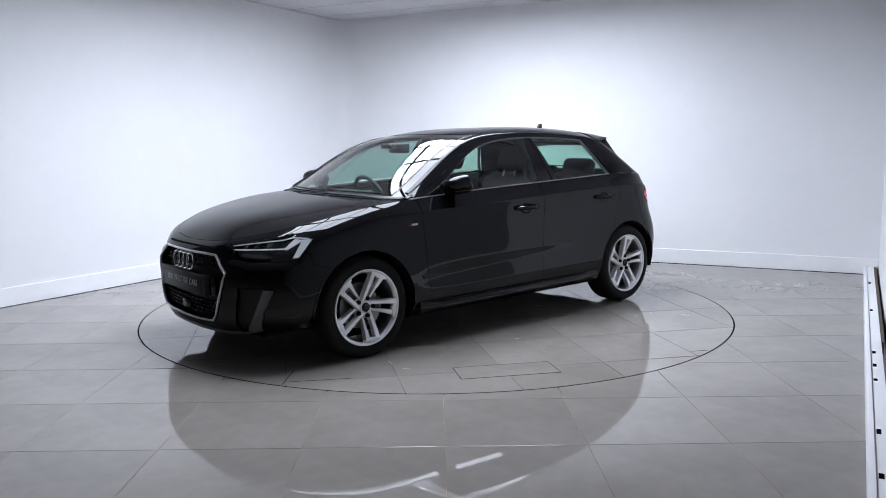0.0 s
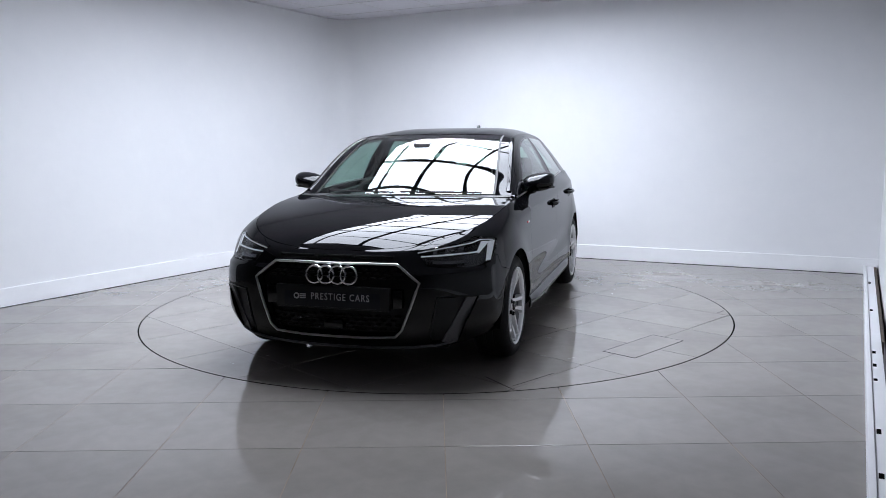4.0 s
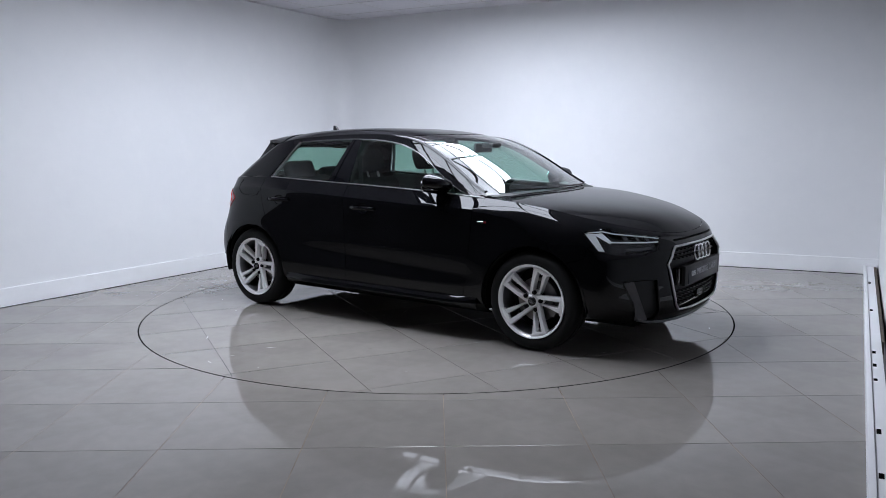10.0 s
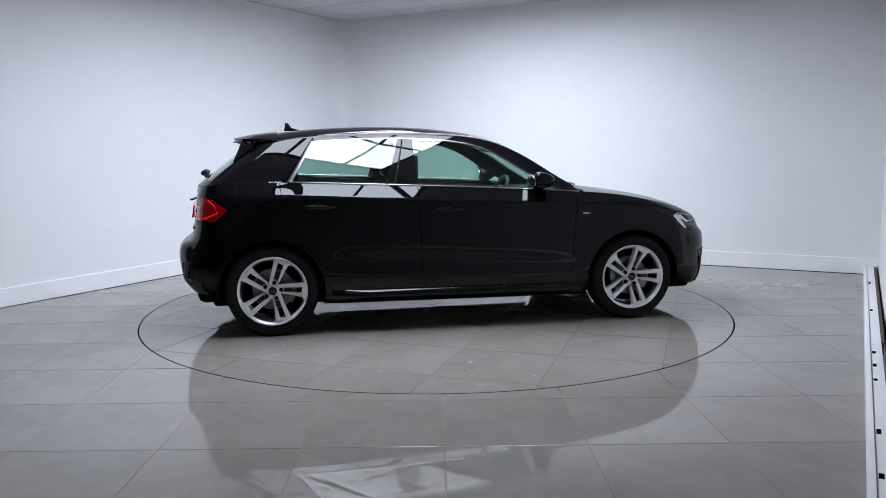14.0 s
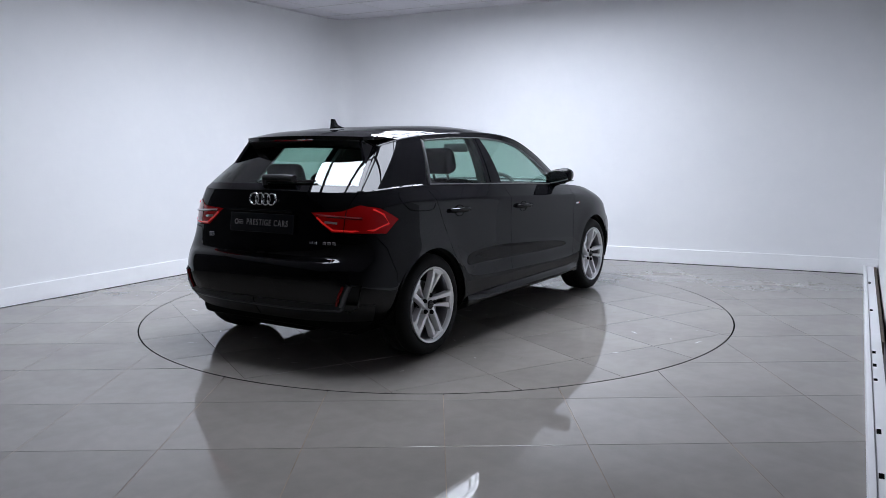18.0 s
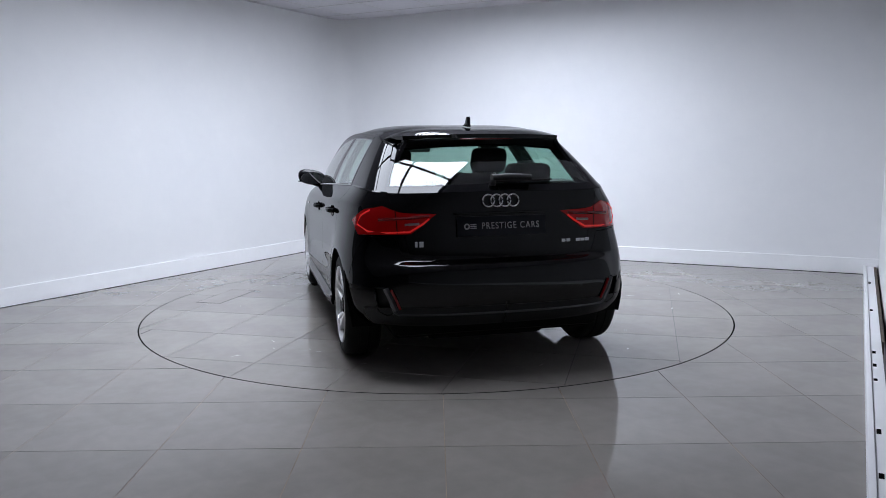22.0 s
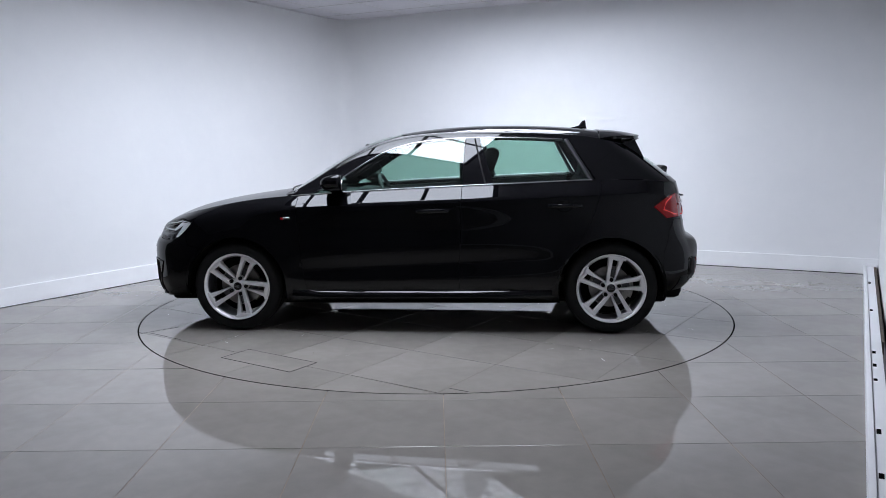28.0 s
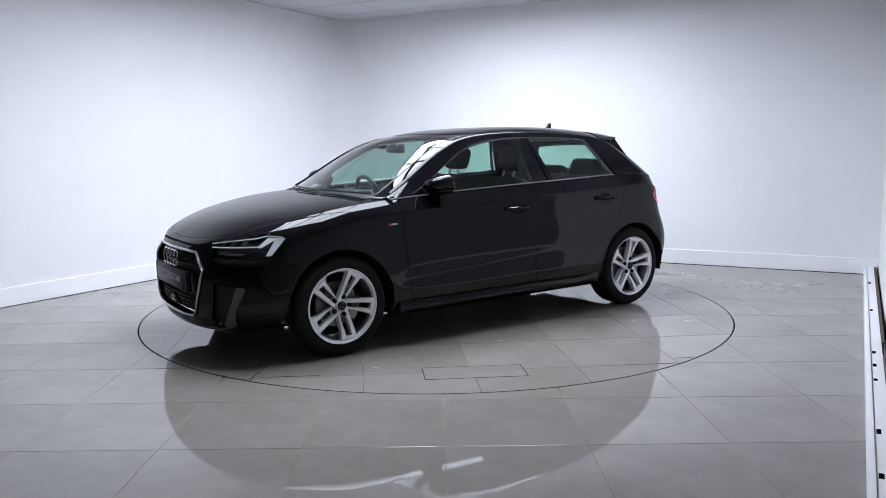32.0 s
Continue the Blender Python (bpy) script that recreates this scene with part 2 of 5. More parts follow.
ROUND = 0.25
LEFT_LIT, RIGHT_LIT = CORNER + LEFT_DIR * 4.85, RIGHT_FOOT + RIGHT_DIR * 2.5
slab("wall_left", CORNER + LEFT_DIR * ROUND, LEFT_LIT, left_out, 0, H_CEIL + 0.1, 0.15, WALL, "smooth white painted studio wall")
slab("wall_back", CORNER + BACK_DIR * ROUND, FAR_RIGHT, back_out, 0, H_CEIL + 0.1, 0.15, WALL, "smooth white painted studio wall")


def cove(r_in, z0, z1, thick, mat, name, label, category):
    """The rounded corner between the two walls: a quarter turn tangent to both."""
    a, b = CORNER + LEFT_DIR * ROUND, CORNER + BACK_DIR * ROUND
    bm = bmesh.new()
    cols = []
    for i in range(13):
        t = i / 12
        p = a * (1 - t) ** 2 + CORNER * 2 * t * (1 - t) + b * t ** 2
        n = (left_out * (1 - t) + back_out * t).normalized()
        p = p - n * r_in
        cols.append([bm.verts.new((*(p + n * d).xy, z)) for d, z in ((0, z0), (0, z1), (thick, z1), (thick, z0))])
    for c, d in zip(cols, cols[1:]):
        for k in range(4):
            bm.faces.new((c[k], d[k], d[(k + 1) % 4], c[(k + 1) % 4]))
    bmesh.ops.recalc_face_normals(bm, faces=bm.faces[:])
    return tagged(part(name, bm, mat), label, category, kind="structure")


cove(0.0, 0, H_CEIL + 0.1, 0.15, WALL, "wall_corner", "rounded white corner between two walls", "wall")

# skirting boards, a step proud of the walls
slab("baseboard_left", CORNER + LEFT_DIR * ROUND - left_out * 0.022, LEFT_LIT - left_out * 0.022, left_out, 0.0, 0.155, 0.02, SKIRT, "tall white painted skirting board along the wall", "skirting", 0.004)
slab("baseboard_back", CORNER + BACK_DIR * ROUND - back_out * 0.022, FAR_RIGHT - back_out * 0.022, back_out, 0.0, 0.155, 0.02, SKIRT, "tall white painted skirting board along the wall", "skirting", 0.004)
slab("trim_left_foot", CORNER + LEFT_DIR * ROUND - left_out * 0.0235, LEFT_LIT - left_out * 0.0235, left_out, 0.0, 0.005, 0.0015, GAP, "thin dark joint under the skirting", "joint")
slab("trim_back_foot", CORNER + BACK_DIR * ROUND - back_out * 0.0235, FAR_RIGHT - back_out * 0.0235, back_out, 0.0, 0.005, 0.0015, GAP, "thin dark joint under the skirting", "joint")
cove(0.022, 0.0, 0.155, 0.02, SKIRT, "baseboard_corner", "white skirting bent round the corner", "skirting")

# the side with the white raised floor channel, and the wall behind it
slab("wall_right", RIGHT_FOOT + right_out * 0.125 - RIGHT_DIR * 0.6, RIGHT_LIT + right_out * 0.125, right_out, 0, H_CEIL + 0.1, 0.15, WALL, "white painted wall behind a floor channel")
# added out of view, dark so that the car's flanks mirror little light
slab("wall_side_dark", LEFT_LIT, FAR_LEFT, left_out, 0, H_CEIL + 0.1, 0.15, DARK_WALL, "unseen wall beyond the white one, coloured dark for lack of light")
# the white wall carried on mostly out of view, dimmed by its colour
slab("wall_near_dimmed", RIGHT_LIT + right_out * 0.125, RIGHT_END + right_out * 0.125, right_out, 0, H_CEIL + 0.1, 0.15, GREY_WALL, "further stretch of the channel's wall, dimmed to grey in its colour")
slab("wall_rear", Vector((-9.5, -7.9, 0)), Vector((0.2, -7.9, 0)), Vector((0, -1, 0)), 0, H_CEIL + 0.1, 0.15, DARK_WALL, "unseen rear wall, coloured dark to stand in for the unlit side")

channel = thing("floor_channel", "white metal floor channel with fixing holes beside the wall", "channel")
for nm, d0, d1, z1, lab in (("front_flange", 0.0, 0.026, 0.088, "white folded flange"), ("channel_top", 0.028, 0.086, 0.080, "white top strip with black holes")):
    a, b = RIGHT_FOOT + right_out * d0 - RIGHT_DIR * 0.22, RIGHT_END + right_out * d0
    o = right_out * (d1 - d0)
    part(nm, prism([(a.x, a.y), (b.x, b.y), (b.x + o.x, b.y + o.y), (a.x + o.x, a.y + o.y)], "z", 0.0, z1, 0.003), SKIRT, channel, lab, smooth=False)
for run, long in ((0.99, 0.05), (1.06, 0.03), (2.24, 0.06), (3.50, 0.05), (3.79, 0.06), (4.08, 0.04), (4.88, 0.06), (5.37, 0.05)):
    a = RIGHT_FOOT + right_out * 0.043 + RIGHT_DIR * run
    hole = part("fixing_hole", box_bm(-long / 2, long / 2, -0.009, 0.009, 0.0795, 0.0815, 0.002, 1), GAP, channel, "black fixing hole", smooth=False)
    hole.matrix_basis = pose(a.x, a.y, 0, 0, 0, math.degrees(math.atan2(RIGHT_DIR.y, RIGHT_DIR.x)))
a, b = RIGHT_FOOT + right_out * 0.088 - RIGHT_DIR * 0.2, RIGHT_FOOT + right_out * 0.088 + RIGHT_DIR * 3.2
o = right_out * 0.022
dirt = part("dirt_line", prism([(a.x, a.y), (b.x, b.y), (b.x + o.x * 0.7, b.y + o.y * 0.7), (a.x + o.x, a.y + o.y)], "z", 0.0, 0.075), DIRT, channel, "dirty crumbled edge behind the channel", smooth=False)
rubble = None
for k in range(34):
    a = RIGHT_FOOT - RIGHT_DIR * (0.23 - 0.004 * k) + right_out * (0.01 + 0.10 * random.random())
    r = 0.008 + 0.010 * random.random()
    rubble = join(rubble, moved(box_bm(-r, r, -r, r, 0.0, r * 1.5, r * 0.3, 1), pose(a.x, a.y, 0.085, 0, 0, 360 * random.random())))
part("rubble", rubble, DIRT, channel, "dark crumbs at the channel's end", smooth=False)

# ceiling, with the luminous grid over the turntable
CEIL_OUT = [(-9.6, -8.1), (0.6, -8.1), (5.4, 0.9), (-1.1, 4.5), (-9.6, -6.0)]
ceil = prism(CEIL_OUT, "z", H_CEIL, H_CEIL + 0.08)
ceiling = tagged(part("ceiling", ceil, CEIL, smooth=False), "pale suspended tile ceiling", "ceiling", kind="structure")

bars = None
for k in range(0, 11):
    a = CORNER + LEFT_DIR * (0.35 + 0.6 * k)
    b = a + BACK_DIR * 6.0
    w = LEFT_DIR * 0.012
    bars = join(bars, prism([(a.x, a.y), (b.x, b.y), (b.x + w.x, b.y + w.y), (a.x + w.x, a.y + w.y)], "z", H_CEIL - 0.003, H_CEIL + 0.01))
    a = CORNER + BACK_DIR * (0.35 + 0.6 * k) if k < 9 else CORNER + BACK_DIR * 0.05
    b = a + LEFT_DIR * 7.0
    w = BACK_DIR * 0.012
    bars = join(bars, prism([(a.x, a.y), (b.x, b.y), (b.x + w.x, b.y + w.y), (a.x + w.x, a.y + w.y)], "z", H_CEIL - 0.002, H_CEIL + 0.01))
tagged(part("trim_ceiling", bars, CEIL_BAR, smooth=False), "thin grey bars of the tile ceiling", "ceiling bars", kind="structure")

PANEL_ANGLE = 62.0
ROWS_U = [-1.76, -1.09, -0.48, 0.125, 0.73, 1.33, 1.63]
ROWS_V = [-0.93, -0.31, 0.32, 0.92, 1.13]
panel = thing("luminous_ceiling", "bright white luminous ceiling panels in a black grid", "light panel")
panel.matrix_basis = pose(0, 0, H_CEIL - 0.03, 0, 0, PANEL_ANGLE)
for u0, u1 in zip(ROWS_U, ROWS_U[1:]):
    for v0, v1 in zip(ROWS_V, ROWS_V[1:]):
        part("diffuser", box_bm(u0 + 0.012, u1 - 0.012, v0 + 0.012, v1 - 0.012, 0.0, 0.02), LIGHT_PANEL, panel, smooth=False)
for i, u in enumerate(ROWS_U):
    w = 0.030 if i in (0, 3, 6) else 0.020
    part("grid_bar", box_bm(u - w, u + w, ROWS_V[0], ROWS_V[-1], -0.012, 0.012), BAR_BLACK, panel, smooth=False)
for i, v in enumerate(ROWS_V):
    w = 0.030 if i == 2 else 0.021
    part("grid_bar", box_bm(ROWS_U[0], ROWS_U[-1], v - w, v + w, -0.010, 0.014), BAR_BLACK, panel, smooth=False)


# ---- floor and turntable ----
PITCH, JOINT = 0.6094, 0.004
GRID_X, GRID_Y = 0.028, -2.330
R_TABLE = 2.237
base = tagged(part("ground", prism(CEIL_OUT, "z", -0.20, -0.0045), GROUT, smooth=False), "floor bed with pale brown grout", "floor", kind="structure")
floor = tagged(new("floor"), "polished grey porcelain tile floor", "floor", kind="structure")


def clip_tile(cx, cy, turn, keep_inside, radius):
    """The outline of one tile, cut by the circle of the turntable. None when nothing is left."""
    h = PITCH / 2 - JOINT / 2
    c, s = math.cos(turn), math.sin(turn)
    corners = [(cx + c * a * h - s * b * h, cy + s * a * h + c * b * h) for a, b in ((-1, -1), (1, -1), (1, 1), (-1, 1))]
    dist = [math.hypot(*p) for p in corners]
    if all((d < radius) == keep_inside for d in dist) and (keep_inside or math.hypot(cx, cy) > radius):
        near = min(math.hypot(corners[i][0] * (1 - k / 8) + corners[(i + 1) % 4][0] * k / 8, corners[i][1] * (1 - k / 8) + corners[(i + 1) % 4][1] * k / 8) for i in range(4) for k in range(8))
        if keep_inside or near > radius:
            return corners, True
    out = []
    n = 40
    ring = []
    for i in range(4):
        (x0, y0), (x1, y1) = corners[i], corners[(i + 1) % 4]
        for k in range(n):
            t = k / n
            ring.append((x0 + (x1 - x0) * t, y0 + (y1 - y0) * t))
    kept = [(math.hypot(*p) < radius) == keep_inside for p in ring]
    if not any(kept):
        return None, False
    m = len(ring)
    start = next((i for i in range(m) if kept[i] and not kept[i - 1]), 0)
    last = None
    for q in range(m + 1):
        i = (start + q) % m
        p = ring[i]
        if kept[i] and q < m:
            if not kept[i - 1]:
                d = math.hypot(*p)
                e = (p[0] * radius / d, p[1] * radius / d)
                if last:
                    a0, a1 = math.atan2(last[1], last[0]), math.atan2(e[1], e[0])
                    da = (a1 - a0 + math.pi) % (2 * math.pi) - math.pi
                    out += [(radius * math.cos(a0 + da * k / 9), radius * math.sin(a0 + da * k / 9)) for k in range(1, 9)]
                out.append(e)
            elif i % n == 0:
                out.append(p)
            if not kept[(i + 1) % m]:
                d = math.hypot(*p)
                last = (p[0] * radius / d, p[1] * radius / d)
                out.append(last)
    if last and out and math.hypot(last[0] - out[0][0], last[1] - out[0][1]) > 1e-4:
        a0, a1 = math.atan2(last[1], last[0]), math.atan2(out[0][1], out[0][0])
        da = (a1 - a0 + math.pi) % (2 * math.pi) - math.pi
        out += [(radius * math.cos(a0 + da * k / 9), radius * math.sin(a0 + da * k / 9)) for k in range(1, 9)]
    clean = []
    for p in out:
        if not clean or math.hypot(p[0] - clean[-1][0], p[1] - clean[-1][1]) > 1e-4:
            clean.append(p)
    return (clean, False) if len(clean) > 2 else (None, False)


def tile_mesh(outline):
    bm = bmesh.new()
    lip = 0.0015
    cx, cy = sum(p[0] for p in outline) / len(outline), sum(p[1] for p in outline) / len(outline)
    top, rim, low = [], [], []
    for x, y in outline:
        d = math.hypot(x - cx, y - cy)
        k = (d - lip * 1.4) / d
        top.append(bm.verts.new((cx + (x - cx) * k, cy + (y - cy) * k, 0)))
        rim.append(bm.verts.new((x, y, -0.0002)))
        low.append(bm.verts.new((x, y, -0.006)))
    bm.faces.new(top)
    for i in range(len(top)):
        j = (i + 1) % len(top)
        bm.faces.new((rim[i], rim[j], top[j], top[i]))
        bm.faces.new((low[i], low[j], rim[j], rim[i]))
    bmesh.ops.recalc_face_normals(bm, faces=bm.faces[:])
    return bm


h = PITCH / 2 - JOINT / 2
FULL_TILE = mesh_of("tile", tile_mesh([(-h, -h), (h, -h), (h, h), (-h, h)]), TILE, False)


def lay(parent, cx, cy, turn, keep_inside, radius):
    outline, whole = clip_tile(cx, cy, turn, keep_inside, radius)
    if outline is None:
        return
    if whole:
        ob = new("tile", FULL_TILE)
        ob.matrix_basis = Matrix.Translation((cx, cy, 0)) @ Matrix.Rotation(turn, 4, "Z")
    else:
        ob = new("tile", mesh_of("tile", tile_mesh(outline), TILE, False))
    ob.parent = parent


far_tiles = bmesh.new()
for i in range(-16, 9):
    for j in range(-10, 12):
        cx, cy = GRID_X + (i + 0.5) * PITCH, GRID_Y + (j + 0.5) * PITCH
        if not inside(cx, cy, [(-9.9, -8.2), (0.9, -8.2), (5.6, 1.1), (-1.0, 4.9), (-9.9, -5.8)]):
            continue
        if cy > -4.9 and cx > -5.0:
            lay(floor, cx, cy, 0.0, False, R_TABLE + 0.0025)
        else:
            join(far_tiles, moved(tile_mesh([(-h, -h), (h, -h), (h, h), (-h, h)]), pose(cx, cy, 0)))
tagged(part("tile_field", far_tiles, TILE, floor, smooth=False), kind="stuff")

table = thing("turntable", "round grey tiled turntable set flush in the floor", "turntable")
part("bed", lathe([(0.01, -0.0035), (R_TABLE - 0.009, -0.0035), (R_TABLE - 0.009, -0.15)], 96, "z"), GROUT, table)
part("rim", lathe([(R_TABLE - 0.0065, -0.02), (R_TABLE - 0.0065, -0.0005), (R_TABLE - 0.0045, -0.0005), (R_TABLE - 0.0045, -0.02)], 128, "z"), GAP, table, "thin dark metal rim")
DISC_TURN = radians(61.0)
for i in range(-5, 5):
    for j in range(-5, 5):
        a, b = (i + 0.5) * PITCH + 0.01, (j + 0.5) * PITCH + 0.02
        lay(table, a * math.cos(DISC_TURN) - b * math.sin(DISC_TURN), a * math.sin(DISC_TURN) + b * math.cos(DISC_TURN), DISC_TURN, True, R_TABLE - 0.0085)
table_gap = tagged(part("turntable_gap", lathe([(R_TABLE - 0.0095, -0.0025), (R_TABLE + 0.003, -0.0025)], 128, "z"), GAP), "dark ring gap round the turntable", "gap", kind="structure")

# pale tan grout in the joints of one direction
for i in range(-8, 8):
    x = GRID_X + i * PITCH
    cut = math.sqrt(max(0.0, (R_TABLE + 0.02) ** 2 - x * x))
    for y0, y1 in (((-7.7, -cut), (cut, 4.6)) if cut else ((-7.7, 4.6),)):
        part("grout_line", box_bm(x - 0.0017, x + 0.0017, y0, y1, -0.004, -0.0012), GROUT_TAN, floor, smooth=False)
for j in range(-3, 4):
    b = j * PITCH + 0.02
    cut = math.sqrt(max(0.0, (R_TABLE - 0.03) ** 2 - b * b))
    ob = part("grout_line", box_bm(-cut, cut, b - 0.0015, b + 0.0015, -0.003, -0.0012), GROUT_TABLE, table, smooth=False)
    ob.matrix_basis = Matrix.Rotation(DISC_TURN, 4, "Z")

# a lift-out cover and two cut joints in the turntable's tiles
cover = part("access_cover", box_bm(-0.285, 0.285, -0.11, 0.11, 0.0002, 0.0012), TILE, table, "flush rectangular tile cover", smooth=False)
cover.matrix_basis = pose(0.877, 1.647, 0, 0, 0, 151)
for x0, x1, y0, y1 in ((-0.289, 0.289, -0.1135, -0.1100), (-0.289, 0.289, 0.1100, 0.1135), (-0.289, -0.2855, -0.11, 0.11), (0.2855, 0.289, -0.11, 0.11)):
    ob = part("cover_joint", box_bm(x0, x1, y0, y1, 0.0002, 0.0014), GAP, table, smooth=False)
    ob.matrix_basis = pose(0.877, 1.647, 0, 0, 0, 151)
for cx, cy, long, turn in ((1.76, 1.10, 0.34, 149), (-0.30, 2.16, 0.12, 152), (1.87, 0.93, 0.27, 47)):
    ob = part("cut_joint", box_bm(-long / 2, long / 2, -0.0018, 0.0018, 0.0002, 0.0010), GAP, table, smooth=False)
    ob.matrix_basis = pose(cx, cy, 0, 0, 0, turn)

# pale scuffs and specks of dirt on the tiles of the turntable
mark_rng = random.Random(5)
SCUFF = material("pale_scuff", (0.34, 0.325, 0.30), 0.35)
for k in range(80):
    r, a = 2.1 * math.sqrt(mark_rng.random()), mark_rng.uniform(0, 2 * math.pi)
    long, wide = mark_rng.uniform(0.005, 0.045), mark_rng.uniform(0.0010, 0.0042)
    bm = bmesh.new()
    n = 7
    rim = [bm.verts.new((long * math.cos(2 * math.pi * i / n) * mark_rng.uniform(0.5, 1.1), wide * math.sin(2 * math.pi * i / n) * mark_rng.uniform(0.5, 1.2), 0.0007)) for i in range(n)]
    bm.faces.new(rim)
    ob = part("scuff" if k % 3 < 2 else "dirt_mark", bm, SCUFF if k % 3 < 2 else DIRT, table, smooth=False)
    ob.matrix_basis = pose(r * math.cos(a), r * math.sin(a), 0, 0, 0, mark_rng.uniform(0, 180))
# ---- the car: smooth surfaces from named longitudinal curves (x forward, y left, z up, metres) ----
# Each curve runs from the middle of the nose round the left side to the middle of the tail.
CURVES = [
    # lower lip
    [(2.00, 0, .185), (1.975, .35, .185), (1.89, .59, .20), (1.77, .725, .225), (1.62, .79, .24), (1.28, .80, .21), (.93, .79, .19), (.1, .78, .19),
     (-.6, .78, .195), (-.95, .79, .20), (-1.28, .79, .24), (-1.60, .765, .27), (-1.78, .66, .28), (-1.87, .42, .27), (-1.89, 0, .27)],
    # sill and bumper edge
    [(2.050, 0, .26), (2.030, .35, .265), (1.940, .61, .29), (1.81, .770, .31), (1.65, .838, .33), (1.28, .862, .32), (.93, .858, .28), (.1, .854, .275),
     (-.6, .856, .28), (-.95, .860, .29), (-1.28, .865, .33), (-1.63, .828, .345), (-1.83, .71, .36), (-1.935, .44, .36), (-1.955, 0, .36)],
    # bumper face, lower doors
    [(2.070, 0, .42), (2.050, .36, .42), (1.960, .63, .43), (1.825, .782, .44), (1.66, .846, .45), (1.28, .870, .45), (.93, .868, .42), (.1, .866, .40),
     (-.6, .867, .41), (-.95, .868, .43), (-1.28, .872, .46), (-1.64, .838, .47), (-1.845, .72, .48), (-1.94, .45, .48), (-1.96, 0, .48)],
    # middle of the flanks
    [(2.060, 0, .56), (2.040, .36, .56), (1.945, .625, .565), (1.80, .775, .57), (1.65, .838, .58), (1.28, .870, .59), (.93, .863, .56), (.1, .861, .55),
     (-.6, .862, .56), (-.95, .864, .58), (-1.28, .870, .61), (-1.63, .836, .605), (-1.825, .715, .60), (-1.915, .45, .60), (-1.935, 0, .60)],
    # upper flanks
    [(2.035, 0, .655), (2.010, .36, .66), (1.910, .62, .67), (1.77, .760, .68), (1.62, .824, .695), (1.28, .860, .72), (.93, .854, .70), (.1, .853, .70),
     (-.6, .854, .71), (-.95, .854, .73), (-1.28, .858, .75), (-1.60, .822, .73), (-1.775, .70, .69), (-1.850, .44, .665), (-1.868, 0, .665)],
    # shoulder
    [(2.010, 0, .69), (1.985, .36, .705), (1.870, .61, .735), (1.72, .742, .765), (1.57, .802, .79), (1.28, .827, .840), (.93, .838, .868), (.1, .845, .897),
     (-.6, .843, .930), (-.95, .834, .948), (-1.28, .806, .955), (-1.57, .765, .95), (-1.755, .665, .90), (-1.825, .43, .88), (-1.845, 0, .88)],
    # bonnet edge and belt line
    [(1.985, 0, .712), (1.950, .35, .730), (1.825, .56, .772), (1.68, .67, .812), (1.53, .728, .845), (1.25, .766, .898), (.90, .773, .936), (.1, .788, .980),
     (-.6, .785, 1.009), (-.92, .765, 1.022), (-1.20, .752, 1.032), (-1.50, .748, 1.03), (-1.72, .650, 1.01), (-1.80, .38, 1.01), (-1.825, 0, 1.015)],
]


def soften(values, keep=0.85):
    """Control points of a fair curve that runs close by the values."""
    out = list(values)
    for i in range(1, len(values) - 1):
        out[i] = values[i] - (values[i - 1] - values[i] * 2 + values[i + 1]) * (keep / 6)
    return out


def spline(c, t):
    """A fair curve (no jumps of curvature) over control points at 0, 1, 2, ..."""
    n = len(c) - 1
    i = min(max(int(math.floor(t)), 0), n - 1)
    f = t - i
    p1, p2 = c[i], c[i + 1]
    p0 = c[i - 1] if i > 0 else p1 * 2 - p2
    p3 = c[i + 2] if i + 2 <= n else p2 * 2 - p1
    g = 1 - f
    return p0 * (g * g * g / 6) + p1 * ((3 * f * f * f - 6 * f * f + 4) / 6) + p2 * ((3 * g * g * g - 6 * g * g + 4) / 6) + p3 * (f * f * f / 6)


def numbers(*values):
    return [Vector((v, 0, 0)) for v in values]


BAND = [[Vector(p) for p in c] for c in CURVES]
# nose and tail drawn in a little towards the corners
for k, c in enumerate(BAND):
    for i, back in ((11, 0.010), (12, 0.024), (13, 0.026), (14, 0.026)) if k < 4 else ((11, 0.008), (12, 0.020), (13, 0.021), (14, 0.021)):
        c[i].x += back
    if k > 1:
        for i, back in ((0, 0.012), (1, 0.015), (2, 0.026), (3, 0.026), (4, 0.016)):
            c[i].x -= back


# smooth across the middle of nose and tail
WHOLE = [soften([Vector((c[1].x, -c[1].y, c[1].z))] + c + [Vector((c[-2].x, -c[-2].y, c[-2].z))]) for c in BAND]
WHOLE = [list(row) for row in zip(*[soften(column) for column in zip(*WHOLE)])]


def along(i, t):
    """A point on the i-th curve of the band."""
    return spline(WHOLE[i], t + 1)


def crease(x, z):
    """A shallow hollow above the sills on the doors."""
    lo = 0.462 - 0.045 * x
    w = max(0.0, 1 - (x / 0.95) ** 4) if abs(x) < 0.95 else 0.0
    return -0.012 * w * math.exp(-((z - lo) / (0.075 if z > lo else 0.055)) ** 2)


def flare(x, z):
    """Wheel arches stand slightly proud."""
    out = 0.0
    for ax in (1.2815, -1.2815):
        d = math.hypot(x - ax, z - 0.305)
        out += 0.004 * math.exp(-((d - 0.37) / 0.06) ** 2)
    return out


def ledge(phi, z):
    """The bumper steps out under the headlights."""
    w = max(0.0, 1 - ((phi - 2.3) / 1.25) ** 4) if 1.05 < phi < 3.55 else 0.0
    t = min(max((0.630 - z) / 0.024, 0.0), 1.0)
    return 0.022 * w * t * t * (3 - 2 * t)


SHOULDER_OUT = 0.018


def shoulder_weight(phi):
    return min(1.0, max(0.0, (phi - 5.2) / 0.9)) * min(1.0, max(0.0, (12.3 - phi) / 0.9))


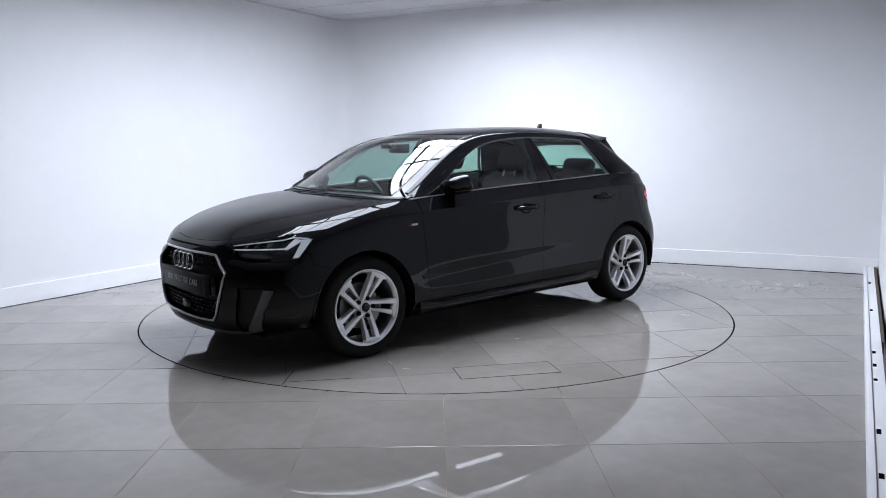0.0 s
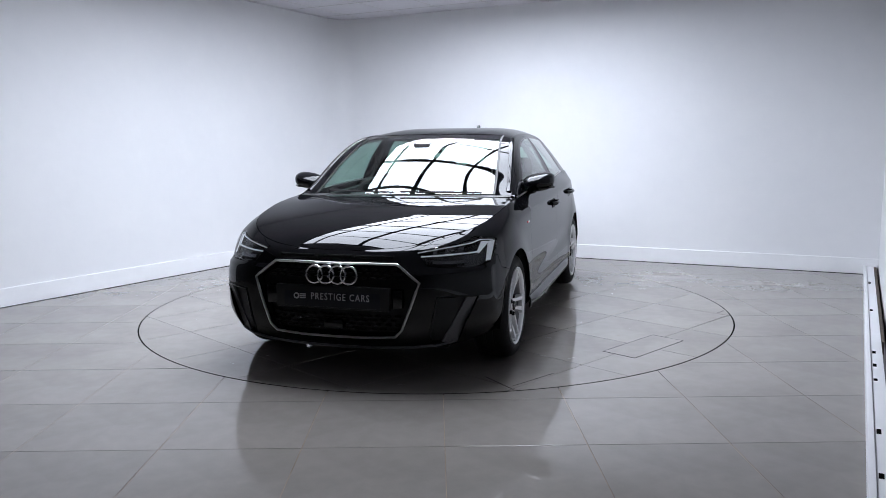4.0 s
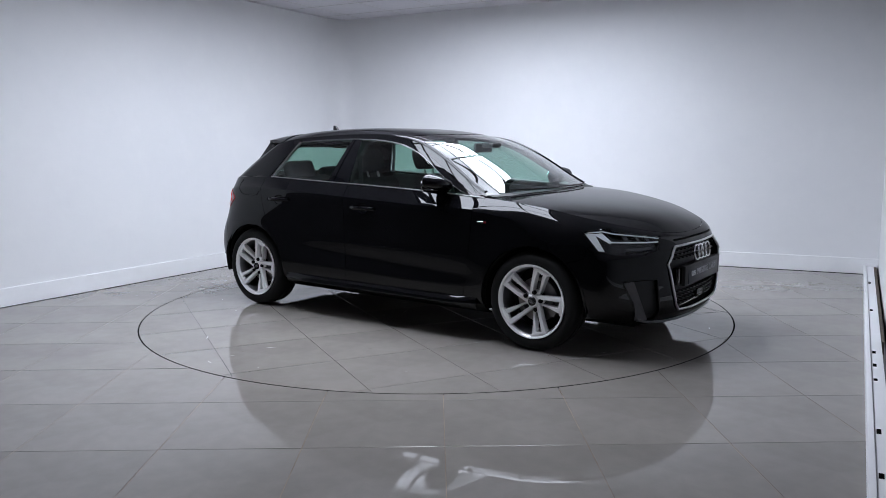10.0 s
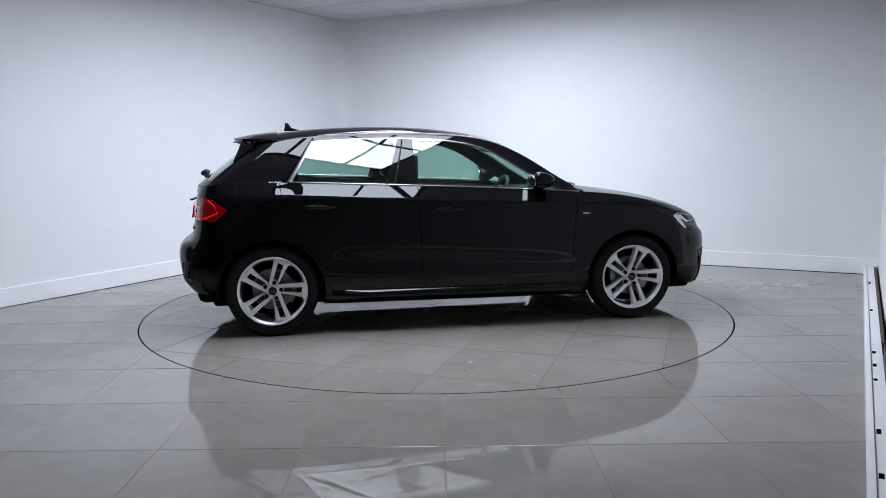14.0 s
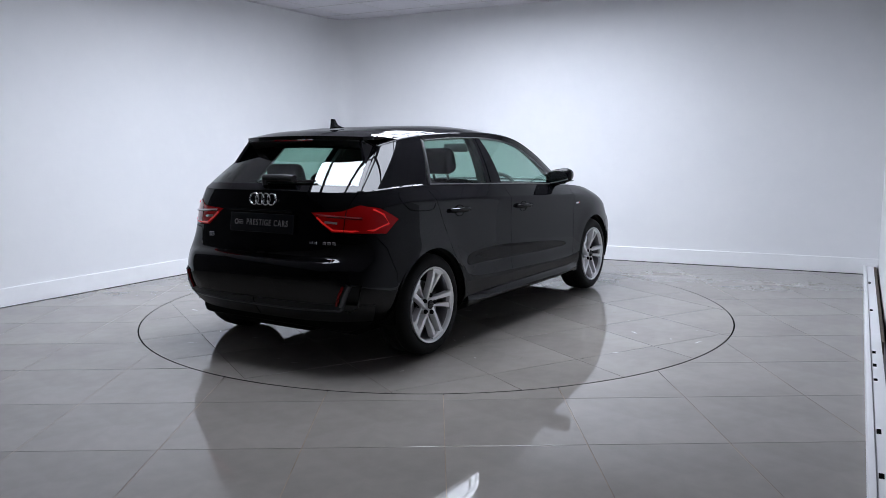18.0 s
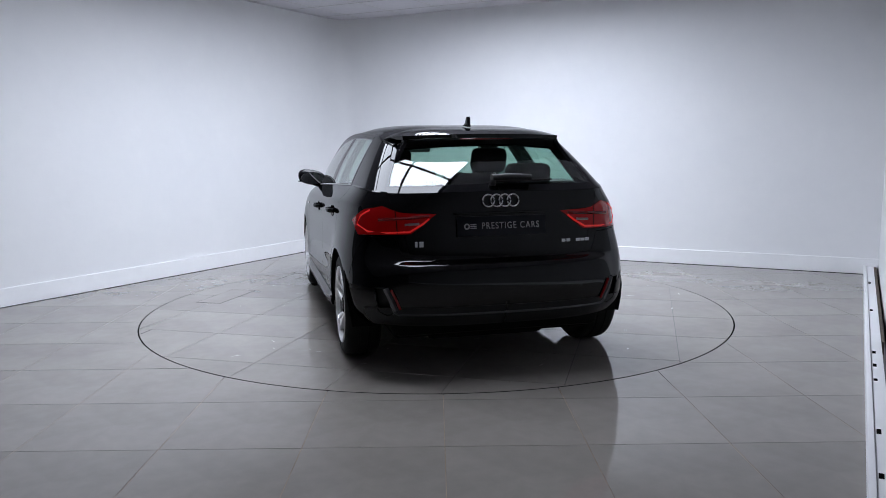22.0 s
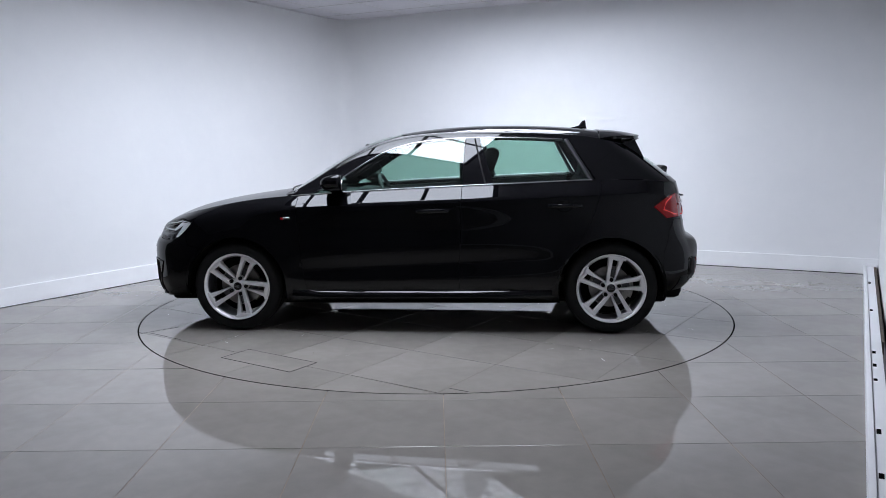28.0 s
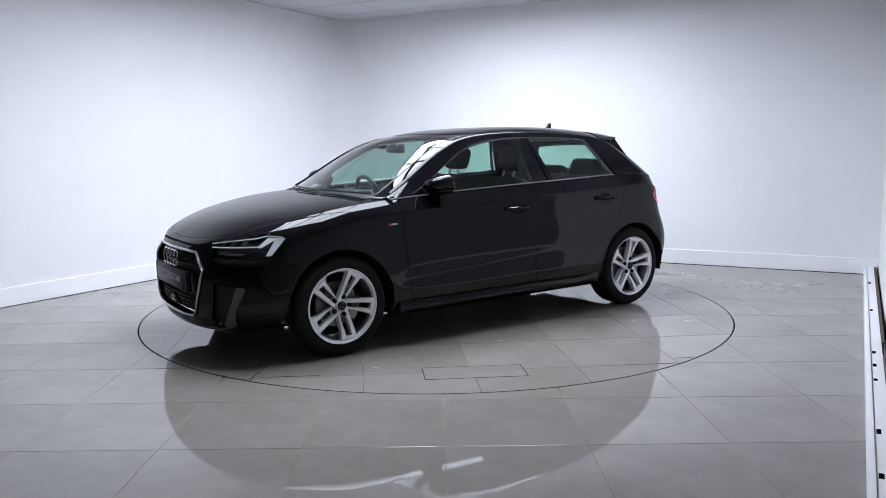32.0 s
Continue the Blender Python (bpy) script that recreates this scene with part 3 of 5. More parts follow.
def band(phi, k):
    p = spline([along(i, phi) for i in range(7)], k)
    if k > 3.8 and 5.2 < phi < 12.3:
        # a sharp shoulder line along the doors: a slanting facet above it, an upright flank below
        w = shoulder_weight(phi)
        out = Vector((0, SHOULDER_OUT * w, 0))
        if k < 5:
            p = p + out * (1 - (5 - k) / 1.2) ** 2
        else:
            c = [along(i, phi) for i in range(7)]
            lo, hi = spline(c, 5) + out, spline(c, 6)
            p = p.lerp(lo.lerp(hi, k - 5), w)
    if 1.05 < phi < 3.55 and 0.4 < p.z < 0.64:
        fade = min(1.0, (p.z - 0.4) / 0.15)
        out = ledge(phi, p.z) * fade
        p = p + Vector((0.75 * out, 0.55 * out, 0))
    if phi > 12.1 and 0.40 < p.z < 0.66:
        t = min(max((0.648 - p.z) / 0.032, 0.0), 1.0)
        out = 0.034 * t * t * (3 - 2 * t) * min(1.0, (p.z - 0.40) / 0.2) * min(1.0, (phi - 12.1) / 0.5)
        p = p + Vector((-out, 0, 0))
    if 3.6 < phi < 11.6:
        p = p + Vector((0, crease(p.x, p.z) + flare(p.x, p.z), 0))
    return p


def band_normal(phi, k):
    a = band(min(phi + 0.02, 14), k) - band(max(phi - 0.02, 0), k)
    b = band(phi, min(k + 0.02, 6)) - band(phi, max(k - 0.02, 0))
    return a.cross(b).normalized() * (-1 if a.cross(b).y < -1e-6 and 2.5 < phi < 12 else 1)


SAMPLES = [(p / 10, k / 10) for p in range(0, 141) for k in range(0, 61, 2)]
SAMPLE_XYZ = np.array([band(*q) for q in SAMPLES])
SAMPLE_PHI = np.array([q[0] for q in SAMPLES])


def locate(lo, hi, **want):
    """The place (phi, k) on the band between two stations whose coordinates come nearest to those given."""
    terms = [(i, want[c]) for i, c in enumerate("xyz") if c in want]

    def miss(q):
        return sum((q[i] - w) ** 2 for i, w in terms)
    cost = sum((SAMPLE_XYZ[:, i] - w) ** 2 for i, w in terms) + np.where((SAMPLE_PHI < lo) | (SAMPLE_PHI > hi), 1e3, 0)
    p, k = SAMPLES[int(cost.argmin())]
    best, step = miss(band(p, k)), 0.06
    while step > 0.002:
        better = False
        for a, b in ((1, 0), (-1, 0), (0, 1), (0, -1)):
            p2, k2 = min(max(p + a * step, lo), hi), min(max(k + b * step, 0), 6)
            m = miss(band(p2, k2))
            if m < best - 1e-12:
                p, k, best, better = p2, k2, m, True
        if not better:
            step /= 2
    return p, k


def side_loop(pts, lo=3.2, hi=12.2):
    return [locate(lo, hi, x=x, z=z) for x, z in pts]


def front_loop(pts):
    return [locate(0, 3.6, y=y, z=z) for y, z in pts]


def rear_loop(pts):
    return [locate(11.6, 14, y=y, z=z) for y, z in pts]


def dense(pts, n=4):
    out = []
    for i, (x, y) in enumerate(pts):
        x1, y1 = pts[(i + 1) % len(pts)]
        out += [(x + (x1 - x) * k / n, y + (y1 - y) * k / n) for k in range(n)]
    return out


def arc(cx, cz, r, a0, a1, n):
    return [(cx + r * math.cos(radians(a0 + (a1 - a0) * i / n)), cz + r * math.sin(radians(a0 + (a1 - a0) * i / n))) for i in range(n + 1)]


# outlines on the band
ARCH_R = 0.352
arch_front = side_loop(arc(1.2815, 0.305, ARCH_R, -25, 205, 30)) + [(5.95, -0.2), (4.05, -0.2)]
arch_rear = side_loop(arc(-1.2815, 0.305, ARCH_R, -25, 205, 30)) + [(11.15, -0.2), (9.0, -0.2)]
GRILLE = [(0.0, .648), (.20, .650), (.355, .648), (.42, .60), (.478, .555), (.43, .42), (.383, .30), (.345, .266), (.18, .258), (0.0, .256)]
grille_loop = [(-0.2, locate(0, 1, y=0, z=.648)[1])] + front_loop(GRILLE) + [(-0.2, locate(0, 1, y=0, z=.256)[1])]
head_loop = [locate(0.8, 3, y=.435, z=.715), locate(1, 4, y=.56, z=.735), locate(2, 4.2, y=.69, z=.762), locate(2.5, 4.5, x=1.72, z=.775), locate(3, 4.6, x=1.60, z=.755),
             locate(3, 4.5, x=1.645, z=.70), locate(2.6, 4.4, x=1.71, z=.645), locate(2, 3.8, y=.735, z=.625), locate(1.5, 3.5, y=.62, z=.625), locate(1, 3, y=.50, z=.64)]
intake_loop = [locate(1.2, 4.2, y=.565, z=.478), locate(1.2, 4.2, y=.66, z=.480), locate(1.5, 4.2, y=.758, z=.474), locate(1.5, 4.2, y=.70, z=.34), locate(1.2, 4, y=.652, z=.228), locate(1, 3, y=.53, z=.220), locate(1, 3, y=.52, z=.27)]
tail_loop = [locate(12.6, 14, y=.365, z=.895), locate(12, 14, y=.57, z=.906), locate(12, 13.5, y=.655, z=.940), locate(11, 13, x=-1.665, z=.925), locate(10.8, 12.5, x=-1.553, z=.855),
             locate(11, 12.8, x=-1.645, z=.778), locate(11.6, 13.2, y=.69, z=.783), locate(12, 13.8, y=.51, z=.787), locate(12.2, 14, y=.44, z=.835)]
hatch_loop = [(14.2, 6.2), (14.2, locate(13.5, 14, y=0, z=.645)[1])] + rear_loop([(.30, .645), (.47, .65), (.53, .68)]) + [locate(12, 13.6, y=.545, z=.77), locate(12, 13.6, y=.60, z=.93), (12.05, 6.0), (12.05, 6.2)]
front_bumper_line = [(-0.2, 6.3), (1.9, 6.3), locate(1, 3, y=.42, z=.715), locate(2, 4.4, x=1.645, z=.67), locate(3, 5, x=1.625, z=.60), (5.0, 2.5), (5.0, -0.3), (-0.2, -0.3)]
door_front = side_loop([(.845, .925), (.835, .70), (.815, .45), (.78, .285), (.2, .262), (-.262, .262), (-.270, .60), (-.285, .99)])
door_front = [(door_front[0][0] - 0.03, 6.3)] + dense(door_front[:-1], 3)[:18] + [door_front[-2], (door_front[-1][0], 6.3)]
door_rear = side_loop([(-.270, .60), (-.262, .262), (-.80, .262), (-.905, .33), (-.935, .43), (-.985, .52), (-1.06, .60), (-1.11, .70), (-1.165, .83), (-1.19, .92), (-1.215, 1.03)])
door_rear = [(side_loop([(-.285, .99)])[0][0], 6.3)] + door_rear + [(door_rear[-1][0] + 0.0, 6.3)]
sill_loop = side_loop([(.90, .262), (.2, .262), (-.262, .262), (-.95, .262)]) + [(9.6, -0.3), (5.6, -0.3)]
rear_bumper_loop = [(11.0, -0.3), locate(10.5, 12, x=-1.62, z=.55), locate(10.8, 12.3, x=-1.66, z=.70), locate(11.2, 13, x=-1.70, z=.775), locate(11.8, 13.6, y=.60, z=.765), locate(12.4, 14, y=.55, z=.655), (14.2, locate(13.5, 14, y=0, z=.642)[1]), (14.2, -0.3)]

rear_intake_loop = [locate(11.4, 13.6, y=.672, z=.502), locate(11.2, 13.2, y=.725, z=.500), locate(11.2, 13.2, y=.70, z=.37), locate(11.4, 13.4, y=.655, z=.345), locate(11.4, 13.4, y=.615, z=.365)]
LOOPS = [rear_intake_loop, arch_front, arch_rear, grille_loop, head_loop, intake_loop, tail_loop, hatch_loop, front_bumper_line, door_front, door_rear, sill_loop, rear_bumper_loop]


def flat_band():
    """The band laid out flat in (phi, k) and cut along all outlines."""
    bm = bmesh.new()
    np_, nk = 150, 42
    rows = [[bm.verts.new((14 * i / np_, 6 * j / nk, 0)) for j in range(nk + 1)] for i in range(np_ + 1)]
    for i in range(np_):
        for j in range(nk):
            bm.faces.new((rows[i][j], rows[i + 1][j], rows[i + 1][j + 1], rows[i][j + 1]))
    for loop in LOOPS:
        for i in range(len(loop)):
            a, b = Vector((*loop[i - 1], 0)), Vector((*loop[i], 0))
            if (b - a).length < 1e-4:
                continue
            lo, hi = (min(a.x, b.x) - 0.01, min(a.y, b.y) - 0.01), (max(a.x, b.x) + 0.01, max(a.y, b.y) + 0.01)
            near = []
            for f in bm.faces:
                xs, ys = [v.co.x for v in f.verts], [v.co.y for v in f.verts]
                if max(xs) > lo[0] and min(xs) < hi[0] and max(ys) > lo[1] and min(ys) < hi[1]:
                    near.append(f)
            geom = set(near)
            for f in near:
                geom.update(f.verts)
                geom.update(f.edges)
            if geom:
                d = (b - a).normalized()
                bmesh.ops.bisect_plane(bm, geom=list(geom), plane_co=a, plane_no=(-d.y, d.x, 0), dist=1e-5)
    return bm


FLAT = flat_band()
REGIONS = [("arch", arch_front), ("arch", arch_rear), ("grille", grille_loop), ("headlight", head_loop), ("intake", intake_loop), ("tail", tail_loop), ("rear_intake", rear_intake_loop),
           ("hatch", hatch_loop), ("front_bumper", front_bumper_line), ("sill", sill_loop), ("front_door", door_front), ("rear_door", door_rear), ("rear_bumper", rear_bumper_loop)]
FACES = {}
for f in FLAT.faces:
    c = f.calc_center_median()
    kind = next((n for n, loop in REGIONS if inside(c.x, c.y, loop)), None)
    if kind is None:
        kind = "fender" if c.x < 6.3 else "quarter"
    FACES.setdefault(kind, []).append([(v.co.x, v.co.y) for v in f.verts])


def finish_panel(bm, gap=0.002, depth=0.014):
    """Draws the edges of a panel back by half the gap and folds them inward."""
    bmesh.ops.recalc_face_normals(bm, faces=bm.faces[:])
    bm.normal_update()
    edges = [e for e in bm.edges if len(e.link_faces) == 1]
    verts = {v for e in edges for v in e.verts}
    shift = {}
    for v in verts:
        d = Vector()
        for f in v.link_faces:
            d += f.calc_center_median() - v.co
        d -= v.normal * d.dot(v.normal)
        if d.length > 1e-9:
            shift[v] = d.normalized() * gap
    for v, d in shift.items():
        if abs(v.co.y) > 1e-5:
            v.co += d
    normals = {v: v.normal.copy() for v in verts}
    edges = [e for e in edges if not all(abs(v.co.y) < 1e-5 for v in e.verts)]
    if depth:
        got = bmesh.ops.extrude_edge_only(bm, edges=edges)
        moved_v = [g for g in got["geom"] if isinstance(g, bmesh.types.BMVert)]
        for v in moved_v:
            src = min(verts, key=lambda q: (q.co - v.co).length_squared)
            v.co -= normals[src] * depth
    return bm


def from_faces(faces, sides=(1,), offset=0.0, gap=0.002, depth=0.014):
    bm = bmesh.new()
    for side in sides:
        made = {}
        for f in faces:
            vs = []
            for q in f:
                key = (round(q[0], 5), round(q[1], 5))
                if key not in made:
                    p = band(*key)
                    if offset:
                        p = p + band_normal(*key) * offset
                    if key[0] < 1e-4 or key[0] > 13.9999:
                        p.y = 0.0
                    made[key] = bm.verts.new((p.x, p.y * side, p.z))
                if made[key] not in vs:
                    vs.append(made[key])
            if len(vs) > 2:
                try:
                    bm.faces.new(vs if side > 0 else vs[::-1])
                except ValueError:
                    pass
    if len(sides) == 2:
        mid = [v for v in bm.verts if abs(v.co.y) < 1e-5]
        bmesh.ops.remove_doubles(bm, verts=mid, dist=1e-4)
    outward(bm)
    return finish_panel(bm, gap, depth) if gap else bm


def outward(bm):
    """Normals point away from the middle of the car."""
    bmesh.ops.recalc_face_normals(bm, faces=bm.faces[:])
    s = sum((f.normal.dot(f.calc_center_median() - Vector((0, 0, 0.6))) * f.calc_area() for f in bm.faces))
    if s < 0:
        bmesh.ops.reverse_faces(bm, faces=bm.faces[:])
    return bm


car = thing("car", "black five-door hatchback with silver twin-spoke alloy wheels", "car")
SIDES = (1, -1)
front_bumper = part("front_bumper", from_faces(FACES["front_bumper"], SIDES), PAINT, car, "gloss black front bumper")
rear_bumper = part("rear_bumper", from_faces(FACES["rear_bumper"], SIDES), PAINT, car, "gloss black rear bumper")
tailgate = part("tailgate", from_faces(FACES["hatch"], SIDES), PAINT, car, "gloss black tailgate")
DOORS = {}
for s in SIDES:
    part("front_wing", from_faces(FACES["fender"], (s,)), PAINT, car)
    DOORS["front", s] = part("front_door", from_faces(FACES["front_door"], (s,)), PAINT, car)
    DOORS["rear", s] = part("rear_door", from_faces(FACES["rear_door"], (s,)), PAINT, car)
    part("rear_quarter", from_faces(FACES["quarter"], (s,)), PAINT, car)
    part("side_sill", from_faces(FACES["sill"], (s,)), PAINT, car)

# ---- bonnet, windscreen, roof, side glazing, rear screen ----
BONNET_MID = soften([Vector(p) for p in ((1.973, 0, .712), (1.882, 0, .778), (1.746, 0, .832), (1.60, 0, .868), (1.43, 0, .899), (1.20, 0, .930), (1.02, 0, .95))])
EDGE_PHI = numbers(0.0, 1.0, 2.0, 3.0, 4.0, 5.0, 5.93)


def patch(func, u0, u1, nu, v0, v1, nv, sides=(1,)):
    bm = bmesh.new()
    for s in sides:
        rows = []
        for i in range(nu + 1):
            row = []
            for j in range(nv + 1):
                p = func(u0 + (u1 - u0) * i / nu, v0 + (v1 - v0) * j / nv)
                row.append(bm.verts.new((p.x, p.y * s, p.z)))
            rows.append(row)
        for i in range(nu):
            for j in range(nv):
                q = (rows[i][j], rows[i + 1][j], rows[i + 1][j + 1], rows[i][j + 1])
                bm.faces.new(q if s > 0 else q[::-1])
    bmesh.ops.remove_doubles(bm, verts=[v for v in bm.verts if abs(v.co.y) < 1e-4], dist=2e-4)
    bmesh.ops.dissolve_degenerate(bm, dist=1e-5, edges=bm.edges[:])
    return outward(bm)


def thick(bm, t=0.004):
    bmesh.ops.solidify(bm, geom=bm.faces[:], thickness=t)
    return bm


def bonnet(u, v):
    """u from the nose to the screen, v from the edge to the middle."""
    e = along(6, spline(EDGE_PHI, u).x)
    m = spline(BONNET_MID, u)
    w = 1 - v
    p = Vector((e.x + (m.x - e.x) * (1 - w ** 2.0), e.y * w, e.z + (m.z - e.z) * (1 - w ** 2.2)))
    return p


part("bonnet", finish_panel(patch(bonnet, 0.0, 6.0, 60, 0.0, 1.0, 40, SIDES), 0.002, 0.014), PAINT, car, "gloss black bonnet")

RAIL = soften([Vector(p) for p in ((.895, .735, .948), (.735, .712, 1.035), (.56, .680, 1.15), (.355, .640, 1.257), (.12, .606, 1.328), (-.33, .584, 1.355), (-.93, .564, 1.337), (-1.19, .562, 1.308), (-1.37, .528, 1.268))])
ROOF_MID = soften([Vector(p) for p in ((1.03, 0, .945), (.87, 0, 1.053), (.695, 0, 1.159), (.505, 0, 1.258), (.29, 0, 1.342), (-.24, 0, 1.408), (-.88, 0, 1.402), (-1.20, 0, 1.373), (-1.43, 0, 1.342))])
BELT_X = [.90, .75, .58, .41, .18, -.27, -1.148, -1.46, -1.72]
BELT_PHI = numbers(*[min((q / 200 for q in range(1000, 2420)), key=lambda q: abs(along(6, q).x - x)) for x in BELT_X])


def top(u, v):
    r, m = spline(RAIL, u), spline(ROOF_MID, u)
    w = 1 - v
    e = 2.1 + 3.4 * min(1.0, max(0.0, (u - 3.6) / 1.6))
    return Vector((r.x + (m.x - r.x) * (1 - w ** 2.0), r.y * w, r.z + (m.z - r.z) * (1 - w ** e)))


PILLAR_FOOT, PILLAR_HEAD = along(6, spline(BELT_PHI, 6.0).x).y, spline(RAIL, 6.0).y
PILLAR_FOOT_END, PILLAR_HEAD_END = along(6, spline(BELT_PHI, 8.0).x).y, spline(RAIL, 8.0).y


def flank(u, v):
    b = along(6, spline(BELT_PHI, u).x)
    r = spline(RAIL, u)
    if u > 6.0:
        # the rear pillar stays flat up to its rounded rear edge
        b, r = b.copy(), r.copy()
        turn = max(0.0, (u - 7.25) / 0.75) ** 1.5
        b.y = PILLAR_FOOT - 0.022 * (u - 6.0) + (PILLAR_FOOT_END - PILLAR_FOOT + 0.044) * turn
        r.y = PILLAR_HEAD + 0.003 * (u - 6.0) + (PILLAR_HEAD_END - PILLAR_HEAD - 0.006) * turn
    p = b.lerp(r, v)
    n = Vector((0, r.z - b.z, b.y - r.y)).normalized()
    return p + n * ((0.156 - 0.076 * min(1.0, max(0.0, (u - 5.3) / 0.8))) * (r.z - b.z) * v * (1 - v))


TAIL_TOP = [Vector(p) for p in ((-1.37, .520, 1.268), (-1.405, .26, 1.292), (-1.41, 0, 1.298))]


WINDOW_TOP = numbers(.0, .10, .43, .69, .86, .905, .89, .89, .89)


def window(u, v):
    """The side glazing: v from the belt to the top of the glass; 1.035 is the outer edge of its trim."""
    return flank(u, v * spline(WINDOW_TOP, u).x)


def rail_strip(u, v):
    w = spline(WINDOW_TOP, u).x * 1.026
    return flank(u, w + (1 - w) * v)


def rear_screen(u, v):
    """u from corner to the middle, v from the belt up to the roof."""
    b = along(6, 12.0 + 2.0 * u)
    t = TAIL_TOP[0] * ((1 - u) * (1 - 2 * u)) + TAIL_TOP[1] * (4 * u * (1 - u)) + TAIL_TOP[2] * (u * (2 * u - 1))
    p = b.lerp(t, v)
    return p + Vector((-0.012, 0, 0.016)) * (v * (1 - v) * 2)


part("roof", thick(patch(top, 4.12, 8.0, 44, 0.0, 1.0, 26, SIDES), 0.008), PAINT, car, "gloss black roof")
part("windscreen", patch(top, 0.12, 4.08, 44, 0.155, 1.0, 26, SIDES), GLASS_FRONT, car, "raked greenish windscreen")


def leaned(lean, a, b):
    """Side glazing whose upright edges lean: u shifts by a at its front and b at its rear edge towards the roof."""
    u0, u1 = lean

    def at(u, v):
        t = (u - u0) / (u1 - u0)
        top_v = spline(WINDOW_TOP, u).x
        return flank(u + (a * (1 - t) + b * t) * v * v, v * top_v)
    return at


for s in SIDES:
    part("windscreen_pillar", thick(patch(top, 0.0, 4.12, 40, 0.0, 0.135, 6, (s,)), 0.02), PAINT, car)
    part("windscreen_seal", thick(patch(top, 0.1, 4.1, 40, 0.137, 0.158, 2, (s,)), 0.01), PLASTIC, car, "thin black rubber seal")
    part("door_frame", thick(patch(rail_strip, 0.3, 6.15, 60, 0.0, 0.42, 4, (s,)), 0.02), PILLAR, car, "black door frame")
    part("roof_rail", thick(patch(rail_strip, 0.0, 6.16, 60, 0.43, 1.0, 6, (s,)), 0.02), PAINT, car)
    part("window_trim", thick(patch(window, 0.7, 6.10, 60, 1.0, 1.024, 2, (s,)), 0.012), SATIN_DARK, car, "thin satin window surround")
    fd, rd = DOORS["front", s], DOORS["rear", s]
    part("waist_trim", tube([flank(0.05 + 6.09 * i / 60, 0.012) * 1.0 + Vector((0, 0.003, 0)) if s > 0 else Vector((1, -1, 1)) * (flank(0.05 + 6.09 * i / 60, 0.012) + Vector((0, 0.003, 0))) for i in range(61)], 0.0042, 6), SATIN, car, "thin bright waist strip")
    part("door_glass", patch(leaned((0.9, 4.80), 0.0, 0.11), 0.9, 4.80, 46, 0.03, 1.0, 14, (s,)), GLASS, fd, "greenish door window")
    part("mirror_sail", thick(patch(flank, 0.02, 1.25, 10, 0.02, 0.16, 6, (s,)), 0.012), GLOSS_BLACK, fd)
    part("pillar_panel", thick(patch(leaned((4.80, 4.975), 0.11, 0.03), 4.80, 4.975, 4, 0.02, 1.0, 12, (s,)), 0.012), PILLAR, fd)
    part("pillar_panel", thick(patch(leaned((4.99, 5.045), 0.03, 0.02), 4.99, 5.045, 4, 0.02, 1.0, 12, (s,)), 0.012), PILLAR, rd)
    part("door_glass", patch(leaned((5.045, 6.10), 0.02, 0.03), 5.045, 6.10, 30, 0.03, 1.0, 14, (s,)), GLASS, rd, "greenish door window")
    part("rear_trim", thick(patch(leaned((6.10, 6.135), 0.03, 0.03), 6.10, 6.135, 2, 0.0, 1.02, 14, (s,)), 0.014), SATIN_DARK, rd, "satin upright window edge")
    part("rear_seal", thick(patch(leaned((6.137, 6.165), 0.03, 0.03), 6.137, 6.165, 2, 0.0, 1.05, 14, (s,)), 0.010), PLASTIC, rd, "black rubber seal")
    part("rear_pillar", thick(patch(flank, 6.20, 8.0, 36, 0.0, 1.0, 16, (s,)), 0.02), PAINT, car, "broad gloss black rear pillar")
    part("shoulder_ledge", thick(patch(lambda u, v: along(6, spline(BELT_PHI, u).x).lerp(flank(u, 0.01), v) + Vector((0, 0, 0.003 * v)), 6.0, 8.0, 24, -0.08, 1.08, 4, (s,)), 0.004), PAINT, car)
for s in SIDES:
    pts = [spline(RAIL, 0.25 + 7.7 * i / 70) + Vector((0, -0.0190, -0.0160)) for i in range(71)]
    part("roof_edge", moved(tube(pts, 0.0260, 20), Matrix.Diagonal((1, s, 1, 1))), PAINT, car)
part("rear_window", patch(rear_screen, 0.055, 1.0, 20, 0.125, 0.90, 16, SIDES), GLASS, tailgate, "greenish rear window")
part("tailgate_top", thick(patch(rear_screen, 0.0, 1.0, 20, 0.0, 0.125, 4, SIDES), 0.012), PAINT, tailgate)
for s in SIDES:
    part("screen_pillar", thick(patch(rear_screen, 0.0, 0.055, 4, 0.125, 1.0, 16, (s,)), 0.012), PAINT, tailgate)
part("screen_header", thick(patch(rear_screen, 0.055, 1.0, 18, 0.90, 1.0, 4, SIDES), 0.012), GLOSS_BLACK, tailgate)
# ---- wheel arches and underbody ----
part("underbody", box_bm(-1.70, 1.86, -0.60, 0.60, 0.17, 0.30, 0.03), UNDER, car)
part("front_floor", box_bm(-0.92, 0.92, -0.78, 0.78, 0.20, 0.34, 0.02), UNDER, car)
part("rear_valance", box_bm(-1.80, -1.55, -0.62, 0.62, 0.20, 0.60, 0.05), UNDER, car)
part("front_valance", box_bm(1.60, 1.90, -0.58, 0.58, 0.20, 0.66, 0.05), UNDER, car)
part("rear_axle_beam", tube([(-1.25, -0.66, .215), (-1.22, -0.3, .20), (-1.22, 0.3, .20), (-1.25, 0.66, .215)], 0.036, 10), UNDER, car, "black rear axle beam")
part("exhaust_silencer", box_bm(-1.76, -1.50, -0.30, 0.42, 0.165, 0.285, 0.05, 3), UNDER, car)
